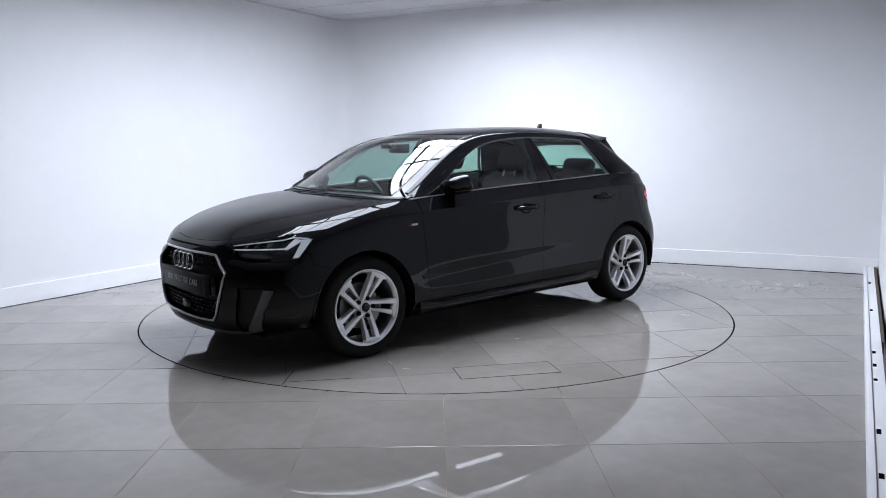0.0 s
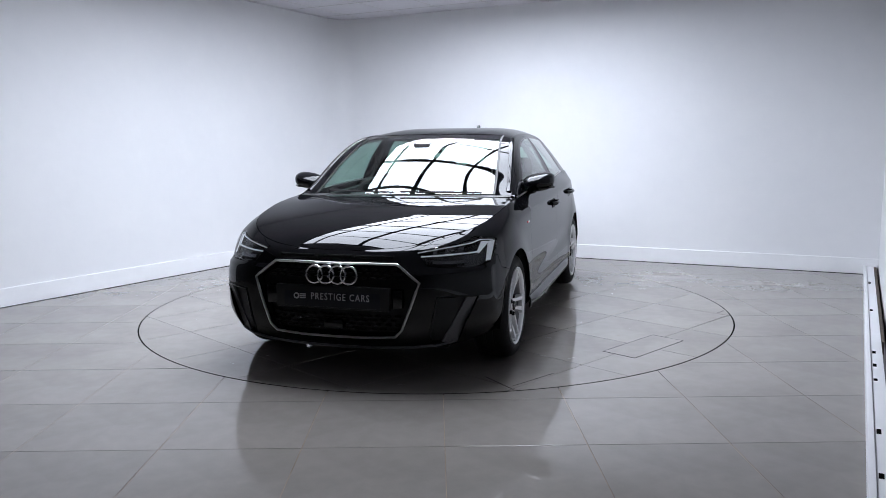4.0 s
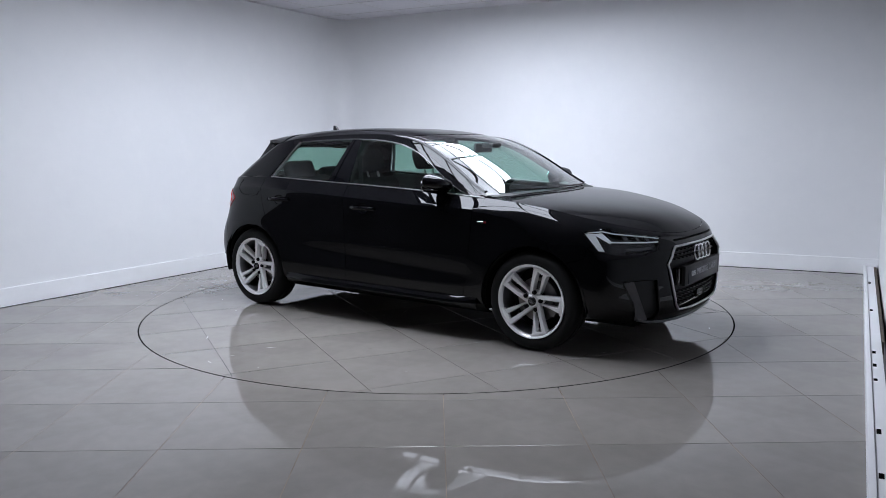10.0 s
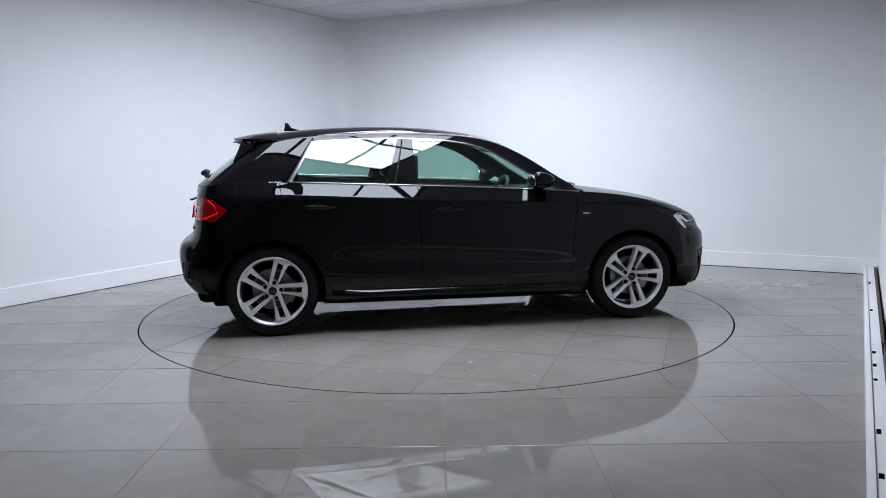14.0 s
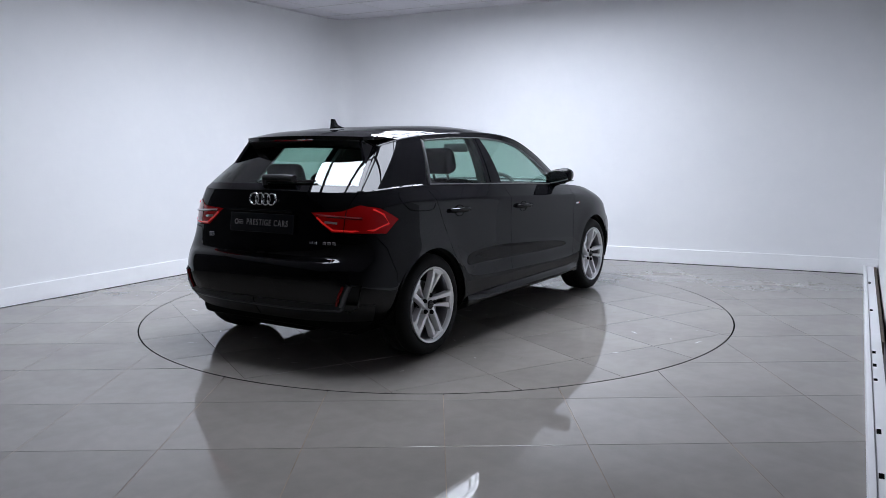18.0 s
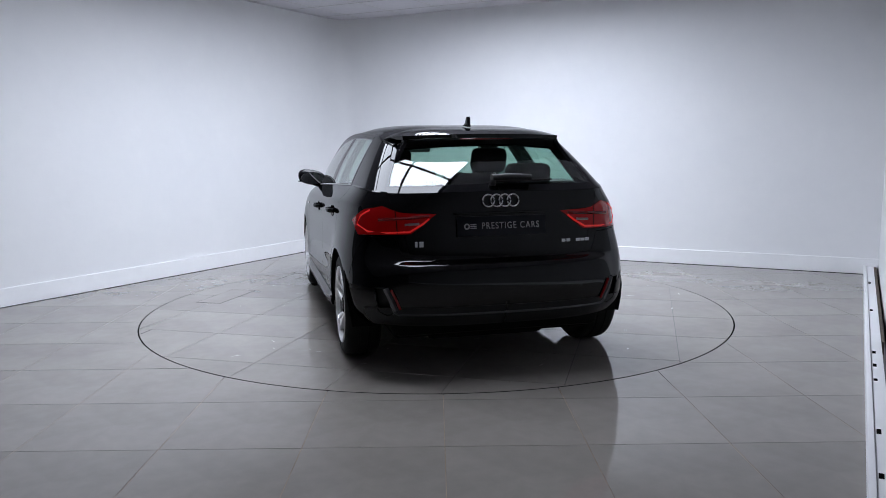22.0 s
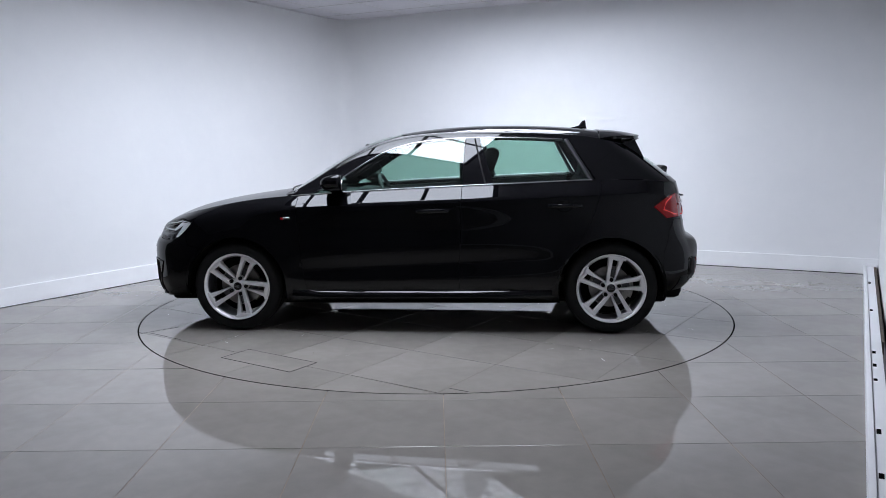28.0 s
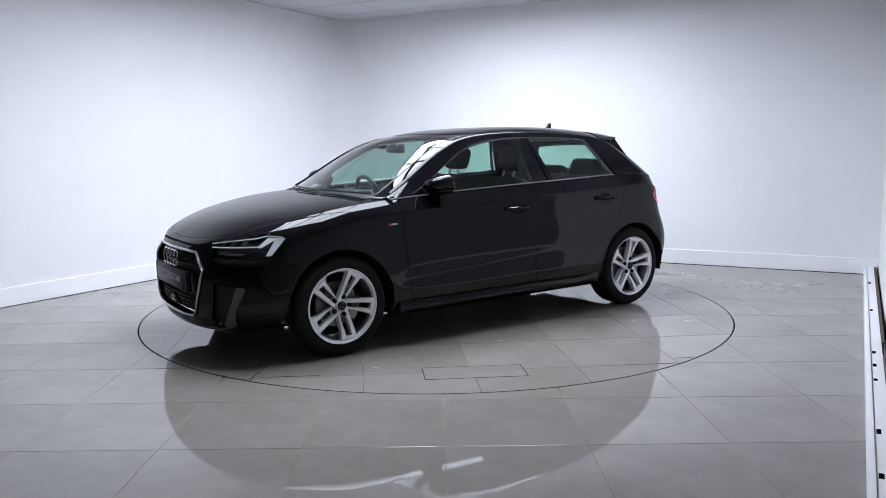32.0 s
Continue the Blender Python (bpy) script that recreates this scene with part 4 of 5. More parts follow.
part("exhaust_pipe", tube([(-1.52, 0.25, .215), (-1.05, 0.12, .195), (-0.3, 0.06, .185), (0.9, 0.05, .19)], 0.028, 8), UNDER, car)
part("front_subframe", box_bm(1.02, 1.50, -0.46, 0.46, 0.155, 0.235, 0.03, 2), UNDER, car)
for s in SIDES:
    part("trailing_arm", tube([(-0.80, 0.56 * s, .255), (-1.02, 0.60 * s, .215), (-1.28, 0.66 * s, .215)], 0.032, 8), UNDER, car)
    part("spring", tube([(-1.20 + 0.045 * math.cos(a * 0.7), (0.52 + 0.045 * math.sin(a * 0.7)) * s, .20 + 0.0038 * a) for a in range(44)], 0.008, 5), UNDER, car)
    part("control_arm", tube([(1.12, 0.36 * s, .20), (1.24, 0.62 * s, .175), (1.30, 0.70 * s, .18)], 0.026, 8), UNDER, car)
for ax in (1.2815, -1.2815):
    for s in SIDES:
        bm = bmesh.new()
        rows = []
        for i in range(33):
            a = radians(-9 + 198 * i / 32)
            rows.append([bm.verts.new((ax + r * math.cos(a), y * s, 0.305 + r * math.sin(a))) for r, y in ((ARCH_R + 0.016, 0.856 - 0.10 * max(0.0, abs(i - 16) / 16 - 0.72)), (ARCH_R + 0.004, 0.836 - 0.10 * max(0.0, abs(i - 16) / 16 - 0.72)), (ARCH_R - 0.004, 0.826), (ARCH_R + 0.01, 0.80), (ARCH_R + 0.01, 0.55), (0.05, 0.54))])
        for a, b in zip(rows, rows[1:]):
            for k in range(5):
                bm.faces.new((a[k], b[k], b[k + 1], a[k + 1]))
        bmesh.ops.recalc_face_normals(bm, faces=bm.faces[:])
        part("wheel_arch_liner", bm, UNDER, car)


# ---- wheels: the outer face looks along +y ----
def spoke_blade(stations):
    """One blade of a spoke up the z axis, from stations of (offset, height, half width, depth of its face)."""
    bm = bmesh.new()
    rows = []
    for c, r, w, face in stations:
        rows.append([bm.verts.new(p) for p in ((-c - w, face - 0.040, r), (-c - w, face - 0.006, r), (-c - w * 0.80, face, r), (-c + w * 0.80, face, r), (-c + w, face - 0.006, r), (-c + w, face - 0.040, r))])
    for a, b in zip(rows, rows[1:]):
        for k in range(6):
            bm.faces.new((a[k], a[(k + 1) % 6], b[(k + 1) % 6], b[k]))
    bm.faces.new(rows[0])
    bm.faces.new(rows[-1][::-1])
    bmesh.ops.recalc_face_normals(bm, faces=bm.faces[:])
    return bm


MAIN_BLADE = [(-.0210, .030, .0125, -.030), (-.014, .10, .0125, -.017), (-.006, .165, .0145, -.008), (.0015, .226, .018, -.003)]
SIDE_BLADE = [(.026, .045, .0060, -.048), (.040, .095, .0085, -.036), (.052, .140, .0125, -.020), (.063, .175, .016, -.010), (.074, .206, .018, -.004)]
SPOKE_FOOT = [(-.018, .206), (.0, .201), (.030, .190), (.046, .183), (.058, .186), (.094, .184), (.098, .197), (.06, .213), (.0, .225), (-.02, .223)]


R_TYRE, R_RIM = 0.312, 0.232


def make_wheel(parent):
    wheel = tagged(new("wheel"), "")
    wheel.parent = parent
    tyre = part("tyre", lathe([(0.212, -0.20), (0.245, -0.212), (0.285, -0.208), (0.303, -0.190), (0.309, -0.175), (0.309, -0.138), (0.305, -0.135), (0.305, -0.128), (0.310, -0.125), (R_TYRE, -0.105),
                                (R_TYRE, -0.085), (0.307, -0.082), (0.307, -0.074), (0.310, -0.071), (0.309, -0.040), (0.305, -0.025), (0.296, -0.010), (0.282, 0.000), (0.266, 0.003), (0.250, 0.001), (0.238, -0.004), (0.228, -0.012), (0.215, -0.02)], 64), TYRE, wheel, "black road tyre")
    rim = part("rim", lathe([(0.2120, -0.024), (0.2145, -0.014), (0.2180, -0.004), (0.2255, 0.001), (0.2295, 0.003), (R_RIM, 0.002), (0.233, -0.004), (0.229, -0.014), (0.222, -0.018)], 72), ALLOY, wheel, "polished silver rim")
    part("barrel", lathe([(0.214, -0.195), (0.205, -0.15), (0.198, -0.09), (0.203, -0.050), (0.208, -0.034), (0.2125, -0.024)], 64), ALLOY_DARK, rim, "shaded rim barrel")
    for k in range(5):
        turn = Matrix.Rotation(radians(72 * k), 4, "Y")
        for blade in (MAIN_BLADE, SIDE_BLADE):
            part("spoke", moved(spoke_blade(blade), turn), ALLOY, rim, angle=25)
        part("spoke_foot", moved(prism([(-c, r) for c, r in SPOKE_FOOT], "y", -0.030, -0.0035, 0.002), turn), ALLOY, rim, angle=25)
        part("spoke_web", moved(prism([(0.012, 0.05), (-0.034, 0.05), (-0.055, 0.125), (0.004, 0.125)], "y", -0.075, -0.060), turn), ALLOY_DEEP, rim, smooth=False)
        bolt = turn @ Matrix.Translation((-0.003, 0, 0.056))
        part("wheel_bolt", moved(lathe([(0.0005, -0.018), (0.011, -0.018), (0.0132, -0.021), (0.0132, -0.045)], 10), bolt), UNDER, rim, smooth=False)
        part("bolt_seat", moved(lathe([(0.0135, -0.036), (0.0155, -0.032), (0.0175, -0.036), (0.0175, -0.060)], 16), bolt), ALLOY, rim)
    part("hub", lathe([(0.0005, -0.022), (0.030, -0.022), (0.034, -0.024), (0.044, -0.034), (0.052, -0.045), (0.054, -0.07)], 40), ALLOY, rim)
    part("centre_cap", lathe([(0.0005, -0.012), (0.024, -0.013), (0.028, -0.017), (0.029, -0.03)], 32), GLOSS_BLACK, rim, "black centre cap")
    for i in range(4):
        bm = tube([(0.0075 * math.cos(2 * math.pi * k / 14) + (i - 1.5) * 0.0095, -0.0115, 0.0075 * math.sin(2 * math.pi * k / 14)) for k in range(14)], 0.0010, 4, True)
        part("cap_ring", bm, GREY_TRIM, rim)
    part("brake_disc", lathe([(0.06, -0.10), (0.07, -0.095), (0.138, -0.093), (0.140, -0.096), (0.140, -0.118), (0.07, -0.118)], 48), DISC_IRON, wheel, "worn grey brake disc")
    part("brake_backing", lathe([(0.01, -0.125), (0.19, -0.125), (0.195, -0.14)], 40), UNDER, wheel)
    bm = bmesh.new()
    cal = []
    for i in range(9):
        a = radians(150 + 60 * i / 8)
        cal.append([bm.verts.new((r * math.cos(a), y, r * math.sin(a))) for r, y in ((0.095, -0.075), (0.152, -0.075), (0.158, -0.085), (0.158, -0.13), (0.095, -0.13))])
    for a, b in zip(cal, cal[1:]):
        for k in range(5):
            bm.faces.new((a[k], a[(k + 1) % 5], b[(k + 1) % 5], b[k]))
    bm.faces.new(cal[0])
    bm.faces.new(cal[-1][::-1])
    bmesh.ops.recalc_face_normals(bm, faces=bm.faces[:])
    part("brake_calliper", bm, DISC_IRON, wheel, "grey brake calliper")
    return wheel


first = make_wheel(car)
Y_WHEEL = 0.853
SPIN = {(1, 1): -15, (1, -1): -9.5, (-1, 1): 1.5, (-1, -1): -8.5}
first.matrix_basis = pose(1.2815, Y_WHEEL, 0.311) @ Matrix.Rotation(radians(SPIN[1, 1]), 4, "Y")
for ex, s in ((-1, 1), (1, -1), (-1, -1)):
    copy_thing(first, pose(1.2815 * ex, Y_WHEEL * s, 0.311, 0, 0, 0 if s > 0 else 180) @ Matrix.Rotation(radians(SPIN[ex, s]), 4, "Y"))


# ---- nose ----
def on_band(lo, hi, lift=0.0, **want):
    p, k = locate(lo, hi, **want)
    return band(p, k) + band_normal(p, k) * lift


def flip(v):
    return Vector((v.x, -v.y, v.z))


def recessed(faces, sides, offset):
    return from_faces(faces, sides, offset, gap=0.0, depth=0)


grille = part("grille", recessed(FACES["grille"], SIDES, -0.055), PLASTIC, front_bumper, "black honeycomb radiator grille")
half = [on_band(0, 3.6, 0.006, y=y, z=z) for y, z in dense(GRILLE, 3)[:28]]
outline = half + [flip(p) for p in half[::-1][1:-1]]
part("grille_frame", tube(outline, 0.0075, 8, True), SATIN, front_bumper, "satin silver grille surround")
inner = [p + Vector((-0.012, 0, 0)) for p in outline]
bm = bmesh.new()
a = [bm.verts.new(p) for p in inner]
b = [bm.verts.new(p + Vector((-0.055, 0, 0))) for p in inner]
for i in range(len(a)):
    j = (i + 1) % len(a)
    bm.faces.new((a[i], a[j], b[j], b[i]))
part("grille_wall", bm, PLASTIC, front_bumper)
# rows of short studs of the honeycomb
for row, z in enumerate((.625, .600, .575, .365, .340, .315, .290)):
    for i in range(-8, 9):
        y = i * 0.055 + (0.0275 if row % 2 else 0.0)
        if not inside(abs(y), z, [(-0.1, .635), (.35, .635), (.455, .56), (.36, .285), (-0.1, .272)]):
            continue
        p = on_band(0, 2.6, -0.022, y=abs(y), z=z)
        part("grille_stud", box_bm(p.x - 0.03, p.x, math.copysign(p.y, y) - 0.016, math.copysign(p.y, y) + 0.016, p.z - 0.005, p.z + 0.005, 0.002, 1), PLASTIC, grille, smooth=False)


def text_mesh(words, size, depth):
    cu = bpy.data.curves.new("words", "FONT")
    cu.offset, cu.space_character = 0.0003, 1.22
    cu.body, cu.size, cu.extrude, cu.align_x, cu.align_y = words, size, depth, "CENTER", "CENTER"
    tmp = bpy.data.objects.new("words", cu)
    scene.collection.objects.link(tmp)
    me = bpy.data.meshes.new_from_object(tmp.evaluated_get(bpy.context.evaluated_depsgraph_get()))
    bpy.data.objects.remove(tmp)
    return me


WORDS = text_mesh("PRESTIGE CARS", 0.052, 0.0008)
WORDS.materials.append(PLATE_TEXT)


def show_plate(parent, place, turn, lean, w=0.52):
    """A dark dealer plate with pale lettering; built facing -y, then turned."""
    m = place @ Matrix.Rotation(radians(turn), 4, "Z") @ Matrix.Rotation(radians(lean), 4, "X")
    plate = part("show_plate", box_bm(-w / 2, w / 2, -0.004, 0.004, -0.056, 0.056, 0.003, 2), PLATE, parent, "dark dealer plate with pale lettering")
    plate.matrix_basis = m
    words = new("lettering", WORDS)
    words.parent = plate
    words.matrix_basis = Matrix.Translation((0.050, -0.0055, 0)) @ Matrix.Rotation(radians(90), 4, "X") @ Matrix.Diagonal((0.80, 1.0, 1, 1))
    disc = part("plate_emblem", lathe([(0.009, -0.0055), (0.017, -0.006), (0.017, -0.004)], 24), PLATE_TEXT, plate)
    disc.location = (-0.205, 0, 0)
    for z in (-0.010, 0.0, 0.010):
        part("plate_emblem_bar", box_bm(-0.185, -0.150, -0.006, -0.004, z - 0.003, z + 0.003), PLATE_TEXT, plate, smooth=False)
    return plate


show_plate(front_bumper, pose(2.058, 0, .470), 90, -4, 0.56)
part("plate_base", box_bm(2.02, 2.060, -0.33, 0.33, 0.405, 0.530, 0.006), PLASTIC, front_bumper)
for s in SIDES:
    part("plate_base_tab", box_bm(2.0, 2.040, *sorted((s * 0.335, s * 0.395)), 0.42, 0.52, 0.004), GLOSS_BLACK, front_bumper)
part("radar_cover", box_bm(2.0, 2.045, -0.055, 0.055, 0.295, 0.345, 0.006), GLOSS_BLACK, front_bumper)


def emblem(parent, centre, radius, tube_r, lean, facing):
    """Four linked rings as a plain raised shape."""
    for i in range(4):
        bm = tube([(0, radius * math.cos(2 * math.pi * k / 32), radius * math.sin(2 * math.pi * k / 32)) for k in range(32)], tube_r, 8, True)
        ob = part("emblem_ring", bm, CHROME, parent, "polished chrome ring")
        ob.matrix_basis = Matrix.Translation(centre) @ Matrix.Rotation(radians(lean), 4, "Y") @ Matrix.Translation((0.0006 * (i % 2), (i - 1.5) * radius * 1.42, 0))


emblem(front_bumper, (2.050, 0, .590), 0.047, 0.0065, -6, 1)
emblem(tailgate, (-1.822, 0, .962), 0.034, 0.0055, 8, -1)

# shut-line slot with three vents above the grille
for y0, y1 in ((-0.33, -0.12), (-0.10, 0.10), (0.12, 0.33)):
    pts = [on_band(0, 1.6, 0.001, y=abs(y0 + (y1 - y0) * i / 6), z=.686) for i in range(7)]
    pts = [Vector((p.x, y0 + (y1 - y0) * i / 6, p.z)) for i, p in enumerate(pts)]
    part("nose_slot", tube(pts, 0.007, 6), UNDER, front_bumper, "narrow dark slot under the bonnet edge")

# headlights
for s in SIDES:
    lamp = part("headlight", recessed(FACES["headlight"], (s,), -0.045), LAMP_BLACK, car, "headlight with pale light guides under a clear cover")
    part("lamp_cover", from_faces(FACES["headlight"], (s,), 0.001, 0.002, 0.0), LAMP_GLASS, lamp, "clear lamp cover")

    def guide(spec, r, mat, name, lift=-0.014, flat=1.0):
        pts = [on_band(lo, hi, lift, **w) for lo, hi, w in spec]
        if s < 0:
            pts = [flip(p) for p in pts]
        return part(name, tube(pts, r, 6, False, flat), mat, lamp)
    def plate(spec, mat, name, lift=-0.010):
        pts = [on_band(lo, hi, lift, **w) for lo, hi, w in spec]
        bm = bmesh.new()
        bm.faces.new([bm.verts.new(flip(p) if s < 0 else p) for p in pts])
        return part(name, thick(outward(bm), 0.006), mat, lamp, smooth=False)
    guide([(0.8, 3, dict(y=.47, z=.692)), (1, 3.4, dict(y=.55, z=.694)), (1.5, 3.8, dict(y=.62, z=.697)), (2, 4, dict(y=.69, z=.700)), (2.4, 4.2, dict(y=.745, z=.703))], 0.0050, LED_WHITE, "light_guide", -0.012, 0.9)
    guide([(0.8, 3, dict(y=.45, z=.712)), (1, 3.4, dict(y=.54, z=.727)), (1.5, 3.8, dict(y=.62, z=.739)), (2, 4, dict(y=.70, z=.751)), (2.5, 4.4, dict(x=1.70, z=.765)), (3, 4.5, dict(x=1.63, z=.757))], 0.0042, LED_WHITE, "light_guide", -0.010, 0.9)
    for y0, y1 in ((.525, .545), (.585, .605), (.645, .67)):
        plate([(0.8, 4, dict(y=y0, z=.696)), (0.8, 4, dict(y=y1, z=.697)), (0.8, 4, dict(y=y1, z=.725 + .09 * (y1 - .5))), (0.8, 4, dict(y=y0, z=.725 + .09 * (y0 - .5)))], LAMP_GREY, "light_block", -0.013)
    plate([(2.5, 4.5, dict(x=1.615, z=.752)), (2.5, 4.5, dict(x=1.665, z=.752)), (2.4, 4.4, dict(x=1.735, z=.650)), (2.5, 4.4, dict(x=1.705, z=.652))], LED_WHITE, "light_chevron", -0.008)
    plate([(2.4, 4.5, dict(x=1.66, z=.750)), (2.4, 4.5, dict(x=1.70, z=.757)), (2, 4.4, dict(y=.735, z=.703)), (2, 4.4, dict(y=.745, z=.694))], LED_WHITE, "light_chevron", -0.010)
    guide([(1, 3, dict(y=.53, z=.662)), (1, 3.4, dict(y=.61, z=.657)), (1.5, 3.8, dict(y=.69, z=.657))], 0.024, LAMP_GREY, "reflector_bowl", -0.035, 0.7)

    # side intake: dark recess with a grey fin
    part("intake_recess", recessed(FACES["intake"], (s,), -0.022), PLASTIC, front_bumper, "black side air intake")
    rim_pts = [band(*q) + band_normal(*q) * 0.002 for q in dense(intake_loop, 5)]
    part("intake_frame", tube([flip(p) if s < 0 else p for p in rim_pts], 0.005, 6, True), GLOSS_BLACK, front_bumper)
    fin = [on_band(1.5, 4.3, 0.003, y=.748, z=.470), on_band(1.5, 4.3, 0.003, y=.705, z=.472), on_band(1.2, 4, 0.003, y=.575, z=.230), on_band(1.2, 4, 0.003, y=.645, z=.228)]
    bm = bmesh.new()
    tri = [bm.verts.new(flip(p) if s < 0 else p) for p in fin]
    bm.faces.new(tri)
    bmesh.ops.recalc_face_normals(bm, faces=bm.faces[:])
    part("intake_fin", thick(outward(bm), 0.012), GREY_TRIM, front_bumper, "matt grey upright fin", smooth=False)

# front splitter lip in grey
pts = [on_band(0, 4, 0.006, y=y, z=z) for y, z in ((.64, .235), (.56, .215), (.45, .205), (.30, .20), (.15, .197), (0, .196))]
part("front_lip", tube(pts + [flip(p) for p in pts[::-1][1:]], 0.008, 6), GREY_TRIM, front_bumper, "thin grey lip")

# ---- tail ----
for s in SIDES:
    lamp = part("tail_light", from_faces(FACES["tail"], (s,), 0.004, 0.002, 0.02), RED_LENS, car, "red wedge-shaped tail light")
    def strip(spec, r, mat, name, lift=0.004, flat=1.0):
        pts = [on_band(lo, hi, lift, **w) for lo, hi, w in spec]
        return part(name, tube([flip(p) if s < 0 else p for p in pts], r, 6, False, flat), mat, lamp)
    strip([(12, 14, dict(y=.41, z=.868)), (12, 14, dict(y=.45, z=.838)), (12, 13.8, dict(y=.52, z=.798)), (11.6, 13.4, dict(y=.63, z=.794)), (11, 13, dict(x=-1.70, z=.80)), (11, 12.6, dict(x=-1.62, z=.835)), (11, 12.6, dict(x=-1.64, z=.885)), (11, 13, dict(x=-1.68, z=.915))], 0.0062, RED_BRIGHT, "light_bar")
    strip([(12, 14, dict(y=.41, z=.882)), (12, 14, dict(y=.50, z=.876)), (12, 13.5, dict(y=.60, z=.870)), (11.6, 13, dict(y=.68, z=.866))], 0.016, RED_DARK, "dark_bar", 0.0, 0.6)
    strip([(12, 13.8, dict(y=.585, z=.788)), (12, 13.8, dict(y=.587, z=.85)), (12, 13.8, dict(y=.592, z=.912))], 0.0035, UNDER, "lamp_seam", 0.003)
    strip([(12, 14, dict(y=.465, z=.842)), (12, 14, dict(y=.545, z=.838))], 0.010, CLEAR_GREY, "reverse_lens", 0.0, 0.8)

show_plate(tailgate, pose(-1.843, 0, .822), -90, -9, 0.52)
part("handle_strip", box_bm(-1.864, -1.838, -0.27, 0.27, 0.893, 0.903, 0.003), GLOSS_BLACK, tailgate)
# raised model badges, as plain chrome bars
for y0, y1, z in ((.445, .472, .728), (.478, .495, .728)):
    p = on_band(12, 14, 0.0, y=(y0 + y1) / 2, z=z)
    part("badge_bar", box_bm(p.x - 0.004, p.x + 0.003, y0, y1, z - 0.016, z + 0.016, 0.002, 1), CHROME, tailgate, smooth=False)
for i in range(6):
    y = -.365 - i * 0.031
    p = on_band(12, 14, 0.0, y=abs(y), z=.722)
    if i != 2:
        part("badge_bar", box_bm(p.x - 0.004, p.x + 0.004, y - 0.026, y, .713, .731, 0.002, 1), CHROME, tailgate, smooth=False)

# diffuser: dark insert with a grey line and red reflectors
pts = [on_band(11.2, 14, 0.004, y=y, z=z) for y, z in ((.625, .368), (.60, .352), (.45, .35), (.25, .348), (0, .347))]
part("diffuser_line", tube(pts + [flip(p) for p in pts[::-1][1:]], 0.009, 6, False, 0.8), GREY_TRIM, rear_bumper, "matt grey diffuser line")
for s in SIDES:
    part("rear_intake", recessed(FACES["rear_intake"], (s,), -0.025), PLASTIC, rear_bumper, "dark corner vent")
    q = [on_band(11.2, 14, -0.004, y=.668, z=.50), on_band(11.2, 14, -0.004, y=.643, z=.44), on_band(11.2, 14, -0.002, y=.618, z=.375)]
    part("corner_blade", tube([flip(p) if s < 0 else p for p in q], 0.020, 6, False, 0.9), GREY_TRIM, rear_bumper, "matt grey slanting blade")
    q = [on_band(11.2, 14, 0.006, y=.640, z=.495), on_band(11.2, 14, 0.006, y=.615, z=.44), on_band(11.2, 14, 0.006, y=.592, z=.385)]
    part("rear_reflector", tube([flip(p) if s < 0 else p for p in q], 0.008, 6, False, 1.0), REFLECTOR, rear_bumper, "slim red reflector")
    q = [band(*c) + band_normal(*c) * 0.001 for c in dense(rear_intake_loop, 4)[:17]]
    part("vent_frame", tube([flip(p) if s < 0 else p for p in q], 0.006, 6), GLOSS_BLACK, rear_bumper)
bm = patch(lambda u, v: band(11.6 + 2.4 * u, 0.05 + 1.2 * v) + band_normal(11.6 + 2.4 * u, 0.05 + 1.2 * v) * 0.004, 0, 1, 24, 0, 1, 4, SIDES)
part("diffuser", thick(bm, 0.01), PLASTIC, rear_bumper, "black plastic diffuser")

# roof spoiler, aerial, rear wiper
def spoiler(u, v):
    """u across from the corner to the middle, v from the roof back to the tip."""
    r = top(7.15, u)
    w = 1 - u
    tip = Vector((-1.548 + 0.085 * w ** 3, 0.485 * w ** 0.97, 1.318 + 0.010 * (1 - w ** 2)))
    p = r.lerp(tip, v)
    p.z += 0.008 + 0.008 * math.sin(math.pi * v)
    return p


def side_fin(u, v):
    """The upright fin from the spoiler's tip down to the screen: v downwards, u from the screen out to the free edge."""
    a = rear_screen(0.045, 1.0 - 0.42 * v)
    b = (spoiler(0.02, 0.96) - Vector((0, 0.012, 0.012))).lerp(rear_screen(0.045, 0.58), v)
    return a.lerp(b, u) + Vector((-0.006, 0, 0.004))


spoil = part("roof_spoiler", thick(patch(spoiler, 0, 1, 24, 0, 1, 8, SIDES), 0.022), PAINT, tailgate, "gloss black roof spoiler")
part("spoiler_underside", thick(patch(lambda u, v: (spoiler(u, 0.97) - Vector((0, 0, 0.024))).lerp(rear_screen(0.06 + 0.94 * u, 0.93), v), 0, 1, 20, 0, 1, 4, SIDES), 0.008), PLASTIC, tailgate)
part("brake_light", box_bm(-1.552, -1.543, -0.16, 0.16, 1.302, 1.311, 0.002, 1), RED_DARK, spoil, "slim red brake light")
for s in SIDES:
    part("spoiler_fin", thick(patch(side_fin, 0, 1, 6, 0, 1, 10, (s,)), 0.022), GLOSS_BLACK, tailgate, "black fin beside the rear window")
part("aerial", prism([(-1.19, 1.385), (-1.06, 1.393), (-1.10, 1.402), (-1.13, 1.412), (-1.155, 1.446), (-1.178, 1.450), (-1.182, 1.41)], "y", -0.012, 0.012, 0.004), GLOSS_BLACK, car, "shark-fin aerial")
def on_screen(y, v, lift):
    """A point over the rear window, v up the glass."""
    p = rear_screen(1 - abs(y) / 0.70, v) + Vector((-0.7, 0, 0.7)).normalized() * lift
    return Vector((p.x, y, p.z))


